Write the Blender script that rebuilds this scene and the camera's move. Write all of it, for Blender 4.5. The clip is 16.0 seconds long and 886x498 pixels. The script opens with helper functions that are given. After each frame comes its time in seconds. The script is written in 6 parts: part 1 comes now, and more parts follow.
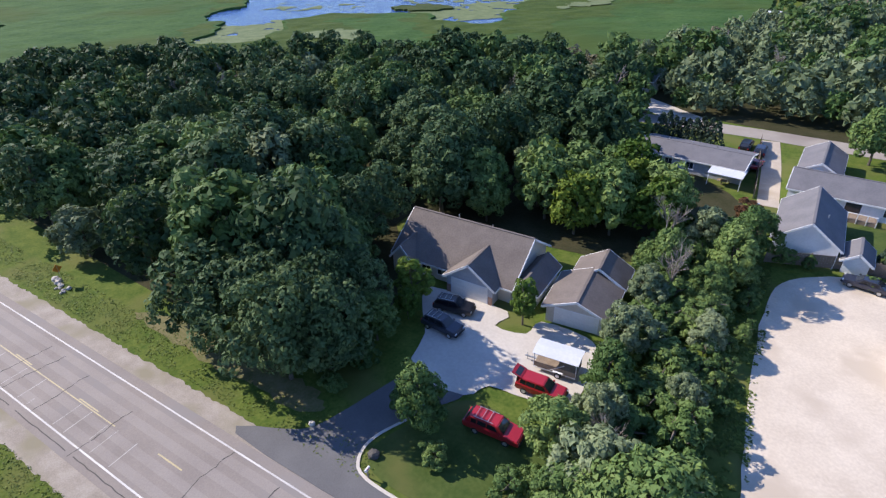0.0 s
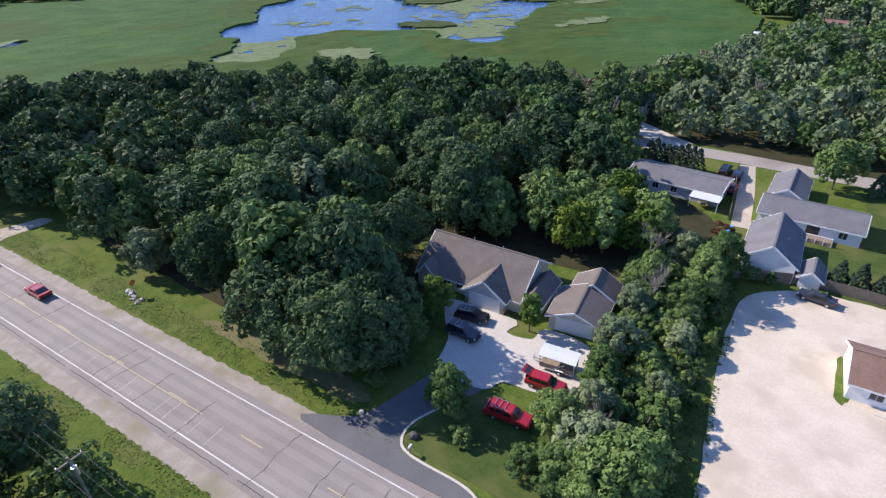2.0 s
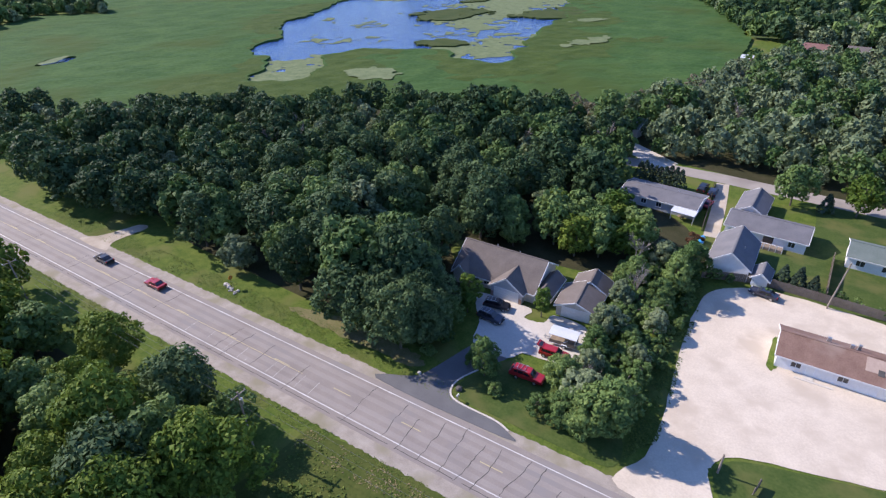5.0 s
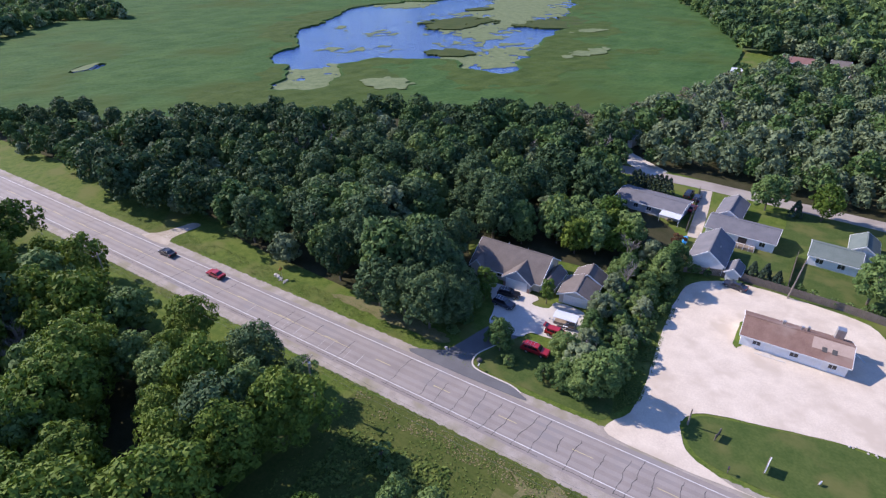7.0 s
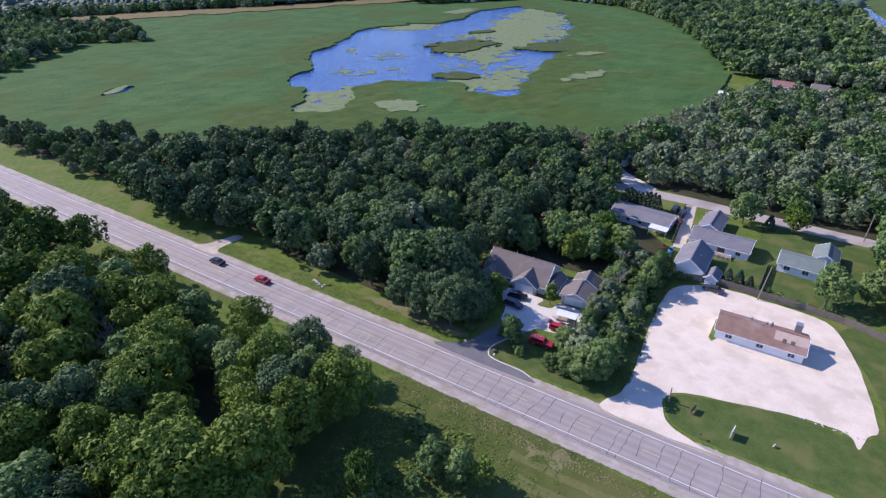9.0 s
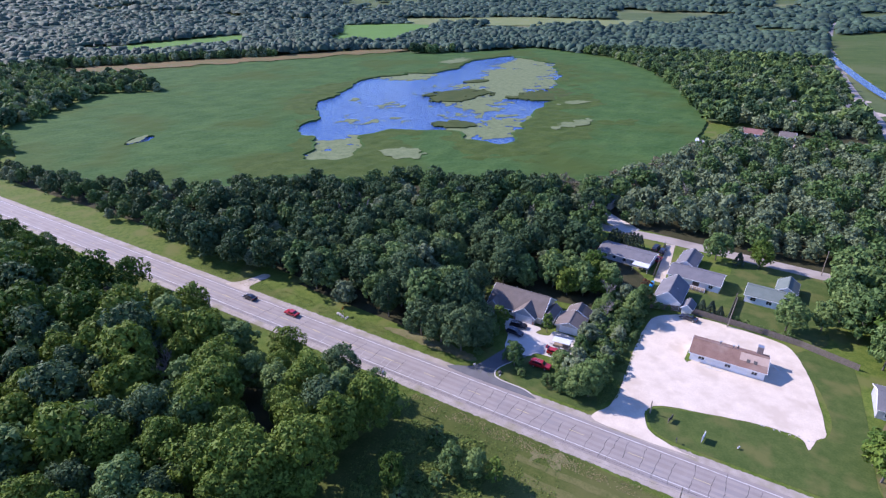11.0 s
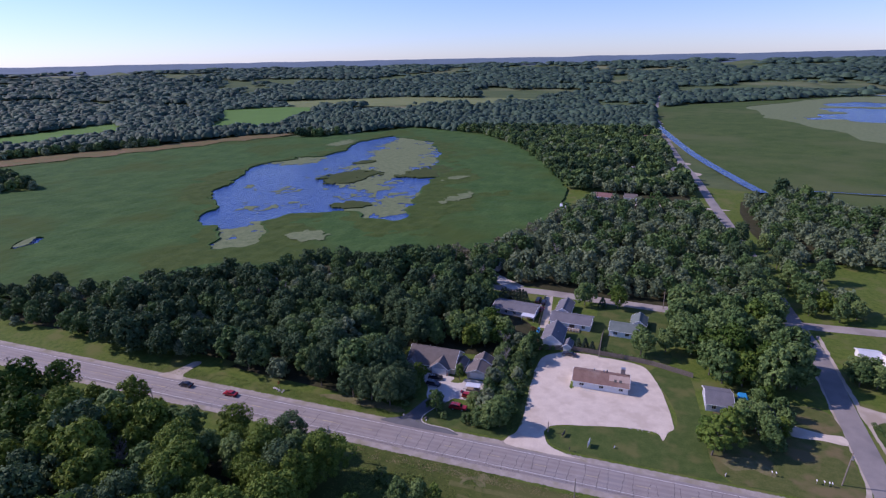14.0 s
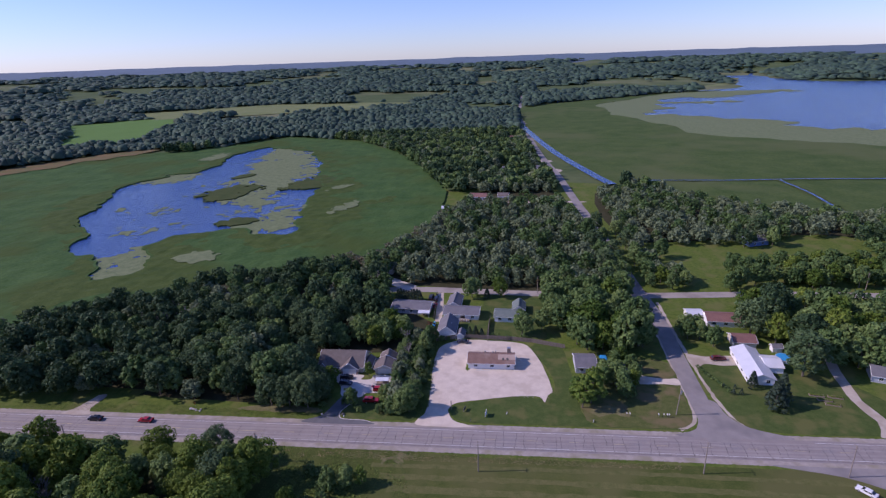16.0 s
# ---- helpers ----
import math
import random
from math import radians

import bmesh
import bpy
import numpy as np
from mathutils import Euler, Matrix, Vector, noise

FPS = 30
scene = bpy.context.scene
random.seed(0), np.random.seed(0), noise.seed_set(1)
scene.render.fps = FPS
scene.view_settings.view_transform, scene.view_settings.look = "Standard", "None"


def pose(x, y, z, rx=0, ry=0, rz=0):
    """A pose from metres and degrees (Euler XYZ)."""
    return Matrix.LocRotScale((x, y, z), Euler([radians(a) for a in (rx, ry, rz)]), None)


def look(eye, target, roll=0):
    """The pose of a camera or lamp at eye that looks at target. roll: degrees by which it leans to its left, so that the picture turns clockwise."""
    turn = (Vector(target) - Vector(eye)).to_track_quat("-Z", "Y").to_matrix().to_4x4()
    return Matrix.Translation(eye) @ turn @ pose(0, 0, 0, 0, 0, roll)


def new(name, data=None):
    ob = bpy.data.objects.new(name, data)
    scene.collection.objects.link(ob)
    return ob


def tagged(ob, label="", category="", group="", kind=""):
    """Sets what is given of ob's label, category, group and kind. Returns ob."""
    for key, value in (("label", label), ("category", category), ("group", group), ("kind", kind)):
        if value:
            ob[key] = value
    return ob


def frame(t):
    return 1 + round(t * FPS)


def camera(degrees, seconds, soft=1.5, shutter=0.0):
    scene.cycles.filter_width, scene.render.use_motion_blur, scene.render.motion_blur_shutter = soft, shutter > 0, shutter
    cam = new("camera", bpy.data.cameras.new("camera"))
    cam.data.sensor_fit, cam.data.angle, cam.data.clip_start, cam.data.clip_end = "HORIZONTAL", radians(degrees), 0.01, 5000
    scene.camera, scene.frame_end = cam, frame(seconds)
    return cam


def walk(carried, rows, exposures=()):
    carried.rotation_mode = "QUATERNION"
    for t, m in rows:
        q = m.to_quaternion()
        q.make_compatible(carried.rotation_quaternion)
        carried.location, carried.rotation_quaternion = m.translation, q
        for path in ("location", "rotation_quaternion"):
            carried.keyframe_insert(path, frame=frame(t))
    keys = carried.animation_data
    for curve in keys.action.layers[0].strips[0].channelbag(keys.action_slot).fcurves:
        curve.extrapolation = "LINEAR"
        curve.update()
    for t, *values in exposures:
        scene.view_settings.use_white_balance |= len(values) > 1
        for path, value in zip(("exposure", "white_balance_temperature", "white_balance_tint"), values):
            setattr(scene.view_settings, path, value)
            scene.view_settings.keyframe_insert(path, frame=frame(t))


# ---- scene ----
cam = camera(78.1, 16.0, soft=1.3)
PATH = [
    (0, (-16.718, -13.073, 38.426), (-17.636, -11.636, 37.381), -1.6),
    (0.5, (-16.155, -15.067, 40.523), (-17.071, -13.629, 39.479), -1.5),
    (1, (-15.667, -17.19, 42.687), (-16.581, -15.749, 41.643), -1.4),
    (1.5, (-15.116, -19.56, 44.616), (-16.027, -18.115, 43.575), -1.4),
    (2, (-14.418, -22.143, 46.734), (-15.328, -20.699, 45.693), -1.3),
    (2.5, (-13.571, -24.925, 48.812), (-14.482, -23.481, 47.771), -1.2),
    (3, (-12.668, -27.776, 50.873), (-13.581, -26.333, 49.831), -1.1),
    (3.5, (-11.781, -30.879, 53.087), (-12.695, -29.437, 52.044), -1.0),
    (4, (-10.964, -33.959, 54.985), (-11.88, -32.517, 53.945), -1.0),
    (6.5, (-5.824, -51.701, 65.342), (-6.738, -50.259, 64.299), -0.7),
    (7, (-4.753, -55.621, 67.45), (-5.666, -54.178, 66.408), -0.5),
    (7.5, (-3.588, -59.647, 69.5), (-4.499, -58.202, 68.459), -0.5),
    (8, (-2.396, -63.572, 71.81), (-3.306, -62.127, 70.769), -0.5),
    (8.5, (-1.218, -67.442, 73.953), (-2.132, -65.989, 72.927), -0.5),
    (11, (5.145, -88.084, 85.437), (4.212, -86.552, 84.554), -0.5),
    (11.5, (6.352, -92.072, 87.577), (5.47, -90.485, 86.738), -0.7),
    (12, (7.318, -96.378, 89.819), (6.463, -94.753, 89.026), -0.8),
    (12.5, (8.16, -100.867, 91.988), (7.325, -99.212, 91.237), -0.7),
    (13, (9.028, -105.39, 94.285), (8.251, -103.684, 93.586), -0.8),
    (13.5, (9.821, -109.711, 95.818), (9.111, -107.962, 95.157), -0.9),
    (14, (10.699, -114.056, 97.773), (10.082, -112.272, 97.113), -1.2),
    (14.5, (11.183, -118.599, 100.174), (10.673, -116.782, 99.51), -1.3),
    (15, (11.967, -123.134, 102.096), (11.57, -121.289, 101.432), -1.7),
    (15.5, (12.09, -127.917, 104.034), (11.81, -126.051, 103.37), -2.1),
    (16, (11.395, -133.137, 106.421), (11.188, -131.263, 105.755), -2.0),
]
walk(cam, [(t, look(eye, target, roll)) for t, eye, target, roll in PATH],
     exposures=[(0, 0.52, 7000, 14), (8.5, 0.48, 6500, 23), (11, 0.64, 6200, 28), (12, 0.54, 6200, 31), (12.5, 0.24, 6300, 33), (13.5, -0.14, 6250, 36), (16, -0.29, 6350, 38)])

# ---- world, sun ----
SUN_EL, SUN_FROM = radians(36.0), Vector((-0.995, -0.094, 0.0))
world = bpy.data.worlds.new("sky")
world.use_nodes = True
scene.world = world
wn = world.node_tree.nodes
sky = wn.new("ShaderNodeTexSky")
sky.sky_type, sky.sun_disc = "NISHITA", False
sky.sun_elevation, sky.sun_rotation = SUN_EL, math.atan2(SUN_FROM.x, SUN_FROM.y)
sky.air_density, sky.dust_density, sky.ozone_density = 1.0, 0.15, 3.0
wn["Background"].inputs["Strength"].default_value = 0.145
cool = wn.new("ShaderNodeMix")
cool.data_type, cool.blend_type = "RGBA", "MULTIPLY"
cool.inputs[0].default_value, cool.inputs[7].default_value = 1.0, (0.74, 0.93, 1.3, 1)
world.node_tree.links.new(sky.outputs[0], cool.inputs[6])
world.node_tree.links.new(cool.outputs[2], wn["Background"].inputs["Color"])
sun_data = bpy.data.lights.new("sun", "SUN")
sun_data.energy, sun_data.angle, sun_data.color = 4.8, radians(0.53), (1.0, 0.95, 0.89)
sun = new("sun", sun_data)
sun.matrix_world = look((-300, -30, 220), Vector((-300, -30, 220)) - (SUN_FROM * math.cos(SUN_EL) + Vector((0, 0, math.sin(SUN_EL)))))

# ---- materials ----


def mat(name, c1, c2, size=1.0, fine=0.1, rough=0.8, bump=0.0, metal=0.0, vary=0.0, island=0.0, c3=None, size3=20.0, detail=4.0, spec=0.5, clear=0.0):
    """A surface of two colours mixed by noise of a coarse and a fine size (metres), with a third in large patches."""
    m = bpy.data.materials.new(name)
    m.use_nodes = True
    nt, ln = m.node_tree.nodes, m.node_tree.links
    bsdf = nt["Principled BSDF"]
    geo = nt.new("ShaderNodeNewGeometry")

    def noise_at(scale, det):
        n = nt.new("ShaderNodeTexNoise")
        n.inputs["Scale"].default_value, n.inputs["Detail"].default_value = scale, det
        ln.new(geo.outputs["Position"], n.inputs["Vector"])
        return n.outputs["Fac"]

    def ramp(src, lo, hi):
        r = nt.new("ShaderNodeMapRange")
        r.inputs[1].default_value, r.inputs[2].default_value = lo, hi
        ln.new(src, r.inputs[0])
        return r.outputs[0]

    def blend(fac, a, b):
        x = nt.new("ShaderNodeMix")
        x.data_type = "RGBA"
        ln.new(fac, x.inputs[0])
        for s, v in ((x.inputs[6], a), (x.inputs[7], b)):
            if isinstance(v, tuple):
                s.default_value = (*v, 1)
            else:
                ln.new(v, s)
        return x.outputs[2]

    coarse, grain = noise_at(1 / size, detail), noise_at(1 / fine, 2.0)
    mean = nt.new("ShaderNodeMath")
    mean.operation = "MULTIPLY_ADD"
    mean.inputs[1].default_value, mean.inputs[2].default_value = 0.45, 0.0
    ln.new(grain, mean.inputs[0])
    total = nt.new("ShaderNodeMath")
    total.operation = "MULTIPLY_ADD"
    total.inputs[1].default_value = 0.55
    ln.new(coarse, total.inputs[0])
    ln.new(mean.outputs[0], total.inputs[2])
    col = blend(ramp(total.outputs[0], 0.35, 0.65), c1, c2)
    if c3:
        col = blend(ramp(noise_at(1 / size3, 3.0), 0.5, 0.64), col, c3)
    for amount, node, out in ((vary, "ShaderNodeObjectInfo", "Random"), (island, "ShaderNodeNewGeometry", "Random Per Island")):
        if amount:
            src = nt.new(node).outputs[out]
            hsv = nt.new("ShaderNodeHueSaturation")
            r = nt.new("ShaderNodeMapRange")
            r.inputs[3].default_value, r.inputs[4].default_value = 1 - amount, 1 + amount
            ln.new(src, r.inputs[0])
            ln.new(r.outputs[0], hsv.inputs["Value"])
            h = nt.new("ShaderNodeMapRange")
            h.inputs[3].default_value, h.inputs[4].default_value = 0.5 + amount * 0.06, 0.5 - amount * 0.06
            ln.new(src, h.inputs[0])
            ln.new(h.outputs[0], hsv.inputs["Hue"])
            ln.new(col, hsv.inputs["Color"])
            col = hsv.outputs[0]
    ln.new(col, bsdf.inputs["Base Color"])
    bsdf.inputs["Roughness"].default_value = rough
    bsdf.inputs["Metallic"].default_value = metal
    bsdf.inputs["Specular IOR Level"].default_value = spec
    if clear:
        bsdf.inputs["Coat Weight"].default_value = clear
        bsdf.inputs["Coat Roughness"].default_value = 0.08
    if bump:
        b = nt.new("ShaderNodeBump")
        b.inputs["Strength"].default_value, b.inputs["Distance"].default_value = 1.0, bump
        ln.new(total.outputs[0], b.inputs["Height"])
        ln.new(b.outputs[0], bsdf.inputs["Normal"])
    return m


def leaf_mat(name, c1, c2, vary=0.3, island=0.22, size=14.0):
    m = mat(name, c1, c2, size, 1.3, 0.68, 0.0, 0.0, vary, island, spec=0.15)
    nt, ln = m.node_tree.nodes, m.node_tree.links
    bsdf, out = nt["Principled BSDF"], nt["Material Output"]
    tr, mix = nt.new("ShaderNodeBsdfTranslucent"), nt.new("ShaderNodeMixShader")
    mix.inputs[0].default_value = 0.2
    ln.new(bsdf.inputs["Base Color"].links[0].from_socket, tr.inputs["Color"])
    ln.new(bsdf.outputs[0], mix.inputs[1])
    ln.new(tr.outputs[0], mix.inputs[2])
    ln.new(mix.outputs[0], out.inputs["Surface"])
    return m


# blue-grey base colour stands in for the air's haze over the hills
HAZE_HILLS = mat("haze_painted_hills", (0.07, 0.115, 0.15), (0.09, 0.14, 0.175), 300.0, 60.0, 1.0)
GRASS = mat("grass", (0.05, 0.092, 0.015), (0.12, 0.155, 0.032), 1.6, 0.35, 0.9, 0.08, c3=(0.12, 0.135, 0.04), size3=9.0, detail=6.0, spec=0.1)
LAWN = mat("lawn", (0.042, 0.074, 0.018), (0.078, 0.108, 0.03), 2.2, 0.4, 0.9, 0.04, c3=(0.105, 0.115, 0.038), size3=8.0, detail=6.0, spec=0.1)
FIELD = mat("mown_field", (0.046, 0.07, 0.015), (0.09, 0.104, 0.028), 3.0, 0.5, 0.9, 0.05, c3=(0.1, 0.105, 0.036), size3=30.0, detail=7.0, spec=0.1)
SWATH = mat("mown_swath", (0.08, 0.095, 0.028), (0.135, 0.13, 0.05), 2.0, 0.4, 0.9, 0.05, spec=0.1)
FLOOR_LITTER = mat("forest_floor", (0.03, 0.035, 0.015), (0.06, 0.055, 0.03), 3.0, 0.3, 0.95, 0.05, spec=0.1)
FAR_LAND = mat("far_land", (0.055, 0.085, 0.032), (0.095, 0.13, 0.05), 60.0, 9.0, 0.95, 0.8, c3=(0.17, 0.18, 0.09), size3=420.0, spec=0.1)
REED = mat("reeds", (0.031, 0.078, 0.021), (0.064, 0.12, 0.035), 18.0, 1.6, 0.95, 0.2, c3=(0.052, 0.085, 0.02), size3=70.0, detail=6.0, spec=0.08)
REED_DARK = mat("sedge", (0.036, 0.06, 0.014), (0.07, 0.085, 0.026), 9.0, 0.8, 0.9, 0.3, spec=0.1)
REED_EAST = mat("pale_sedge", (0.042, 0.078, 0.02), (0.078, 0.112, 0.034), 25.0, 2.0, 0.95, 0.2, c3=(0.085, 0.11, 0.04), size3=110.0, detail=7.0, spec=0.08)
SEDGE = mat("olive_sedge", (0.036, 0.066, 0.013), (0.068, 0.1, 0.024), 7.0, 1.0, 0.95, 0.2, spec=0.1)
DRY_REED = mat("dry_reeds", (0.19, 0.12, 0.06), (0.1, 0.115, 0.04), 14.0, 2.0, 0.9, 0.3, spec=0.1)
CROP = mat("crop", (0.085, 0.17, 0.035), (0.1, 0.2, 0.045), 40.0, 3.0, 0.9, 0.1, spec=0.1)
PASTURE = mat("pasture", (0.13, 0.17, 0.06), (0.19, 0.21, 0.09), 40.0, 4.0, 0.9, 0.1, spec=0.1)
LILY = mat("lily_pads", (0.105, 0.14, 0.064), (0.175, 0.21, 0.105), 4.0, 0.7, 0.9, 0.03, spec=0.1)
ASPHALT = mat("road_asphalt", (0.21, 0.182, 0.165), (0.27, 0.236, 0.212), 4.0, 0.12, 0.88, 0.004, c3=(0.23, 0.21, 0.2), size3=9.0)
TRACK_WEAR = mat("polished_wheel_track", (0.235, 0.207, 0.19), (0.295, 0.262, 0.238), 4.0, 0.1, 0.85, 0.003)
DRIVE = mat("drive_asphalt", (0.1, 0.1, 0.105), (0.135, 0.135, 0.14), 3.0, 0.1, 0.88, 0.004)
PALE_LANE = mat("pale_road_asphalt", (0.27, 0.24, 0.21), (0.34, 0.305, 0.27), 4.0, 0.15, 0.92, 0.004, c3=(0.24, 0.21, 0.185), size3=9.0)
LANE = mat("side_road_asphalt", (0.21, 0.19, 0.175), (0.27, 0.245, 0.225), 4.0, 0.12, 0.9, 0.004, c3=(0.18, 0.165, 0.155), size3=12.0)
SHOULDER = mat("road_shoulder", (0.25, 0.215, 0.18), (0.37, 0.33, 0.285), 1.6, 0.12, 0.95, 0.02, c3=(0.24, 0.215, 0.15), size3=6.0)
GRAVEL = mat("gravel", (0.375, 0.315, 0.25), (0.475, 0.415, 0.34), 2.0, 0.12, 0.95, 0.02, c3=(0.34, 0.285, 0.215), size3=7.0)
LIMESTONE = mat("crushed_limestone", (0.500, 0.426, 0.340), (0.620, 0.540, 0.437), 3.5, 0.25, 0.95, 0.02, c3=(0.475, 0.401, 0.317), size3=6.0, detail=7.0)
CONCRETE = mat("concrete", (0.47, 0.43, 0.38), (0.56, 0.52, 0.465), 3.0, 0.3, 0.85, 0.003)
DIRT = mat("bare_soil", (0.22, 0.15, 0.1), (0.3, 0.22, 0.15), 1.5, 0.2, 0.95, 0.03)
WHITE_LINE = mat("white_road_paint", (0.4, 0.38, 0.37), (0.66, 0.65, 0.63), 2.5, 0.08, 0.7)
WORN_PAINT = mat("worn_white_paint", (0.32, 0.3, 0.28), (0.5, 0.48, 0.46), 1.2, 0.08, 0.75)
YELLOW_LINE = mat("yellow_road_paint", (0.5, 0.42, 0.22), (0.36, 0.31, 0.22), 0.8, 0.1, 0.7)
TAR = mat("tar_crack", (0.05, 0.047, 0.045), (0.085, 0.08, 0.075), 1.0, 0.1, 0.8)
BARK = mat("bark", (0.09, 0.075, 0.06), (0.15, 0.13, 0.105), 0.4, 0.06, 0.95, 0.02)
DEAD = mat("dead_twigs", (0.2, 0.17, 0.15), (0.3, 0.265, 0.24), 0.8, 0.1, 0.95)
LEAF_OAK = leaf_mat("oak_leaves", (0.042, 0.086, 0.035), (0.087, 0.142, 0.058))
LEAF_ELM = leaf_mat("elm_leaves", (0.078, 0.146, 0.042), (0.14, 0.213, 0.068))
LEAF_WALNUT = leaf_mat("walnut_leaves", (0.06, 0.116, 0.017), (0.122, 0.182, 0.029))
LEAF_LIME = leaf_mat("young_leaves", (0.085, 0.15, 0.025), (0.125, 0.195, 0.035))
LEAF_GREY = leaf_mat("willow_leaves", (0.135, 0.185, 0.092), (0.195, 0.245, 0.134))
LEAF_PINE = leaf_mat("conifer_needles", (0.035, 0.062, 0.04), (0.06, 0.092, 0.06))
LEAF_RUST = leaf_mat("rust_leaves", (0.13, 0.07, 0.04), (0.09, 0.08, 0.03))
LEAF_BRUSH = leaf_mat("brush_leaves", (0.12, 0.12, 0.075), (0.17, 0.155, 0.105))
# bluer than the near leaves: some distance haze is mixed into this colour
LEAF_FAR_HAZE = leaf_mat("hazed_far_leaves", (0.042, 0.082, 0.056), (0.07, 0.115, 0.076), 0.0, 0.3, 38.0)


def water_mat(name, colour, rough, ripple):
    m = mat(name, colour, tuple(c * 1.25 for c in colour), 30.0, 4.0, rough, 0.0, spec=0.35)
    nt, ln = m.node_tree.nodes, m.node_tree.links
    n, b, g = nt.new("ShaderNodeTexNoise"), nt.new("ShaderNodeBump"), nt.new("ShaderNodeNewGeometry")
    n.inputs["Scale"].default_value, n.inputs["Detail"].default_value = 0.9, 3.0
    b.inputs["Distance"].default_value = ripple
    ln.new(g.outputs["Position"], n.inputs["Vector"])
    ln.new(n.outputs["Fac"], b.inputs["Height"])
    ln.new(b.outputs[0], nt["Principled BSDF"].inputs["Normal"])
    return m


WATER = water_mat("pond_water", (0.02, 0.056, 0.17), 0.14, 0.5)

# ---- building blocks ----


def link_mesh(name, verts, faces, material, parent=None, label="", smooth=False):
    me = bpy.data.meshes.new(name)
    me.from_pydata([tuple(v) for v in verts], [], faces)
    me.materials.append(material)
    if smooth:
        me.polygons.foreach_set("use_smooth", [True] * len(me.polygons))
    ob = new(name, me)
    if parent:
        ob.parent = parent
    return tagged(ob, label)


def part(name, bm, material, parent, label=""):
    me = bpy.data.meshes.new(name)
    bm.to_mesh(me)
    bm.free()
    me.materials.append(material)
    ob = new(name, me)
    ob.parent = parent
    return tagged(ob, label)


def thing(name, m, label, category, group="", kind=""):
    ob = new(name)
    ob.matrix_world = m
    return tagged(ob, label, category, group, kind)


def box(bm, x0, x1, y0, y1, z0, z1, bevel=0.0):
    r = bmesh.ops.create_cube(bm, size=1.0, matrix=Matrix.LocRotScale(((x0 + x1) / 2, (y0 + y1) / 2, (z0 + z1) / 2), None, (x1 - x0, y1 - y0, z1 - z0)))
    if bevel:
        es = {e for v in r["verts"] for e in v.link_edges}
        bmesh.ops.bevel(bm, geom=list(es), offset=bevel, segments=2, affect="EDGES", clamp_overlap=True)
    return bm


def boxed(x0, x1, y0, y1, z0, z1, bevel=0.0):
    return box(bmesh.new(), x0, x1, y0, y1, z0, z1, bevel)


def rod(bm, a, b, r, sides=8, r2=None):
    a, b = Vector(a), Vector(b)
    m = Matrix.Translation((a + b) / 2) @ (b - a).to_track_quat("Z", "Y").to_matrix().to_4x4()
    bmesh.ops.create_cone(bm, cap_ends=True, segments=sides, radius1=r, radius2=r if r2 is None else r2, depth=(b - a).length, matrix=m)
    return bm


def rounded(poly, steps=6):
    """A closed smooth line through the corners of poly (Catmull-Rom)."""
    p, out = [Vector(v) for v in poly], []
    n = len(p)
    for i in range(n):
        a, b, c, d = p[i - 1], p[i], p[(i + 1) % n], p[(i + 2) % n]
        for k in range(steps):
            t = k / steps
            out.append(0.5 * ((2 * b) + (c - a) * t + (2 * a - 5 * b + 4 * c - d) * t * t + (3 * b - a - 3 * c + d) * t * t * t))
    return [(v.x, v.y) for v in out]


def depth_in(poly, X, Y):
    """Signed distance into a polygon, positive inside."""
    inside, best = np.zeros(X.shape, bool), np.full(X.shape, 1e12)
    for i in range(len(poly)):
        (x0, y0), (x1, y1) = poly[i - 1], poly[i]
        dx, dy = x1 - x0, y1 - y0
        t = np.clip(((X - x0) * dx + (Y - y0) * dy) / (dx * dx + dy * dy + 1e-9), 0, 1)
        best = np.minimum(best, (X - x0 - t * dx) ** 2 + (Y - y0 - t * dy) ** 2)
        if y0 != y1:
            inside ^= ((y0 > Y) != (y1 > Y)) & (X < (x1 - x0) * (Y - y0) / (y1 - y0) + x0)
    return np.where(inside, 1, -1) * np.sqrt(best)


def waves(X, Y, size, seed=0):
    """Cheap smooth noise, about -1 to 1, from turned sine waves."""
    r = np.random.RandomState(seed)
    out = np.zeros(X.shape)
    for k in range(14):
        a, f, p = r.uniform(0, 6.283), 6.283 / size * 1.32 ** (k - 4), r.uniform(0, 6.283, 2)
        u = X * np.cos(a) + Y * np.sin(a)
        v = -X * np.sin(a) + Y * np.cos(a)
        out += np.sin(u * f + p[0] + 1.6 * np.sin(v * f * 0.7 + p[1])) / 1.22 ** k
    return out / 2.4


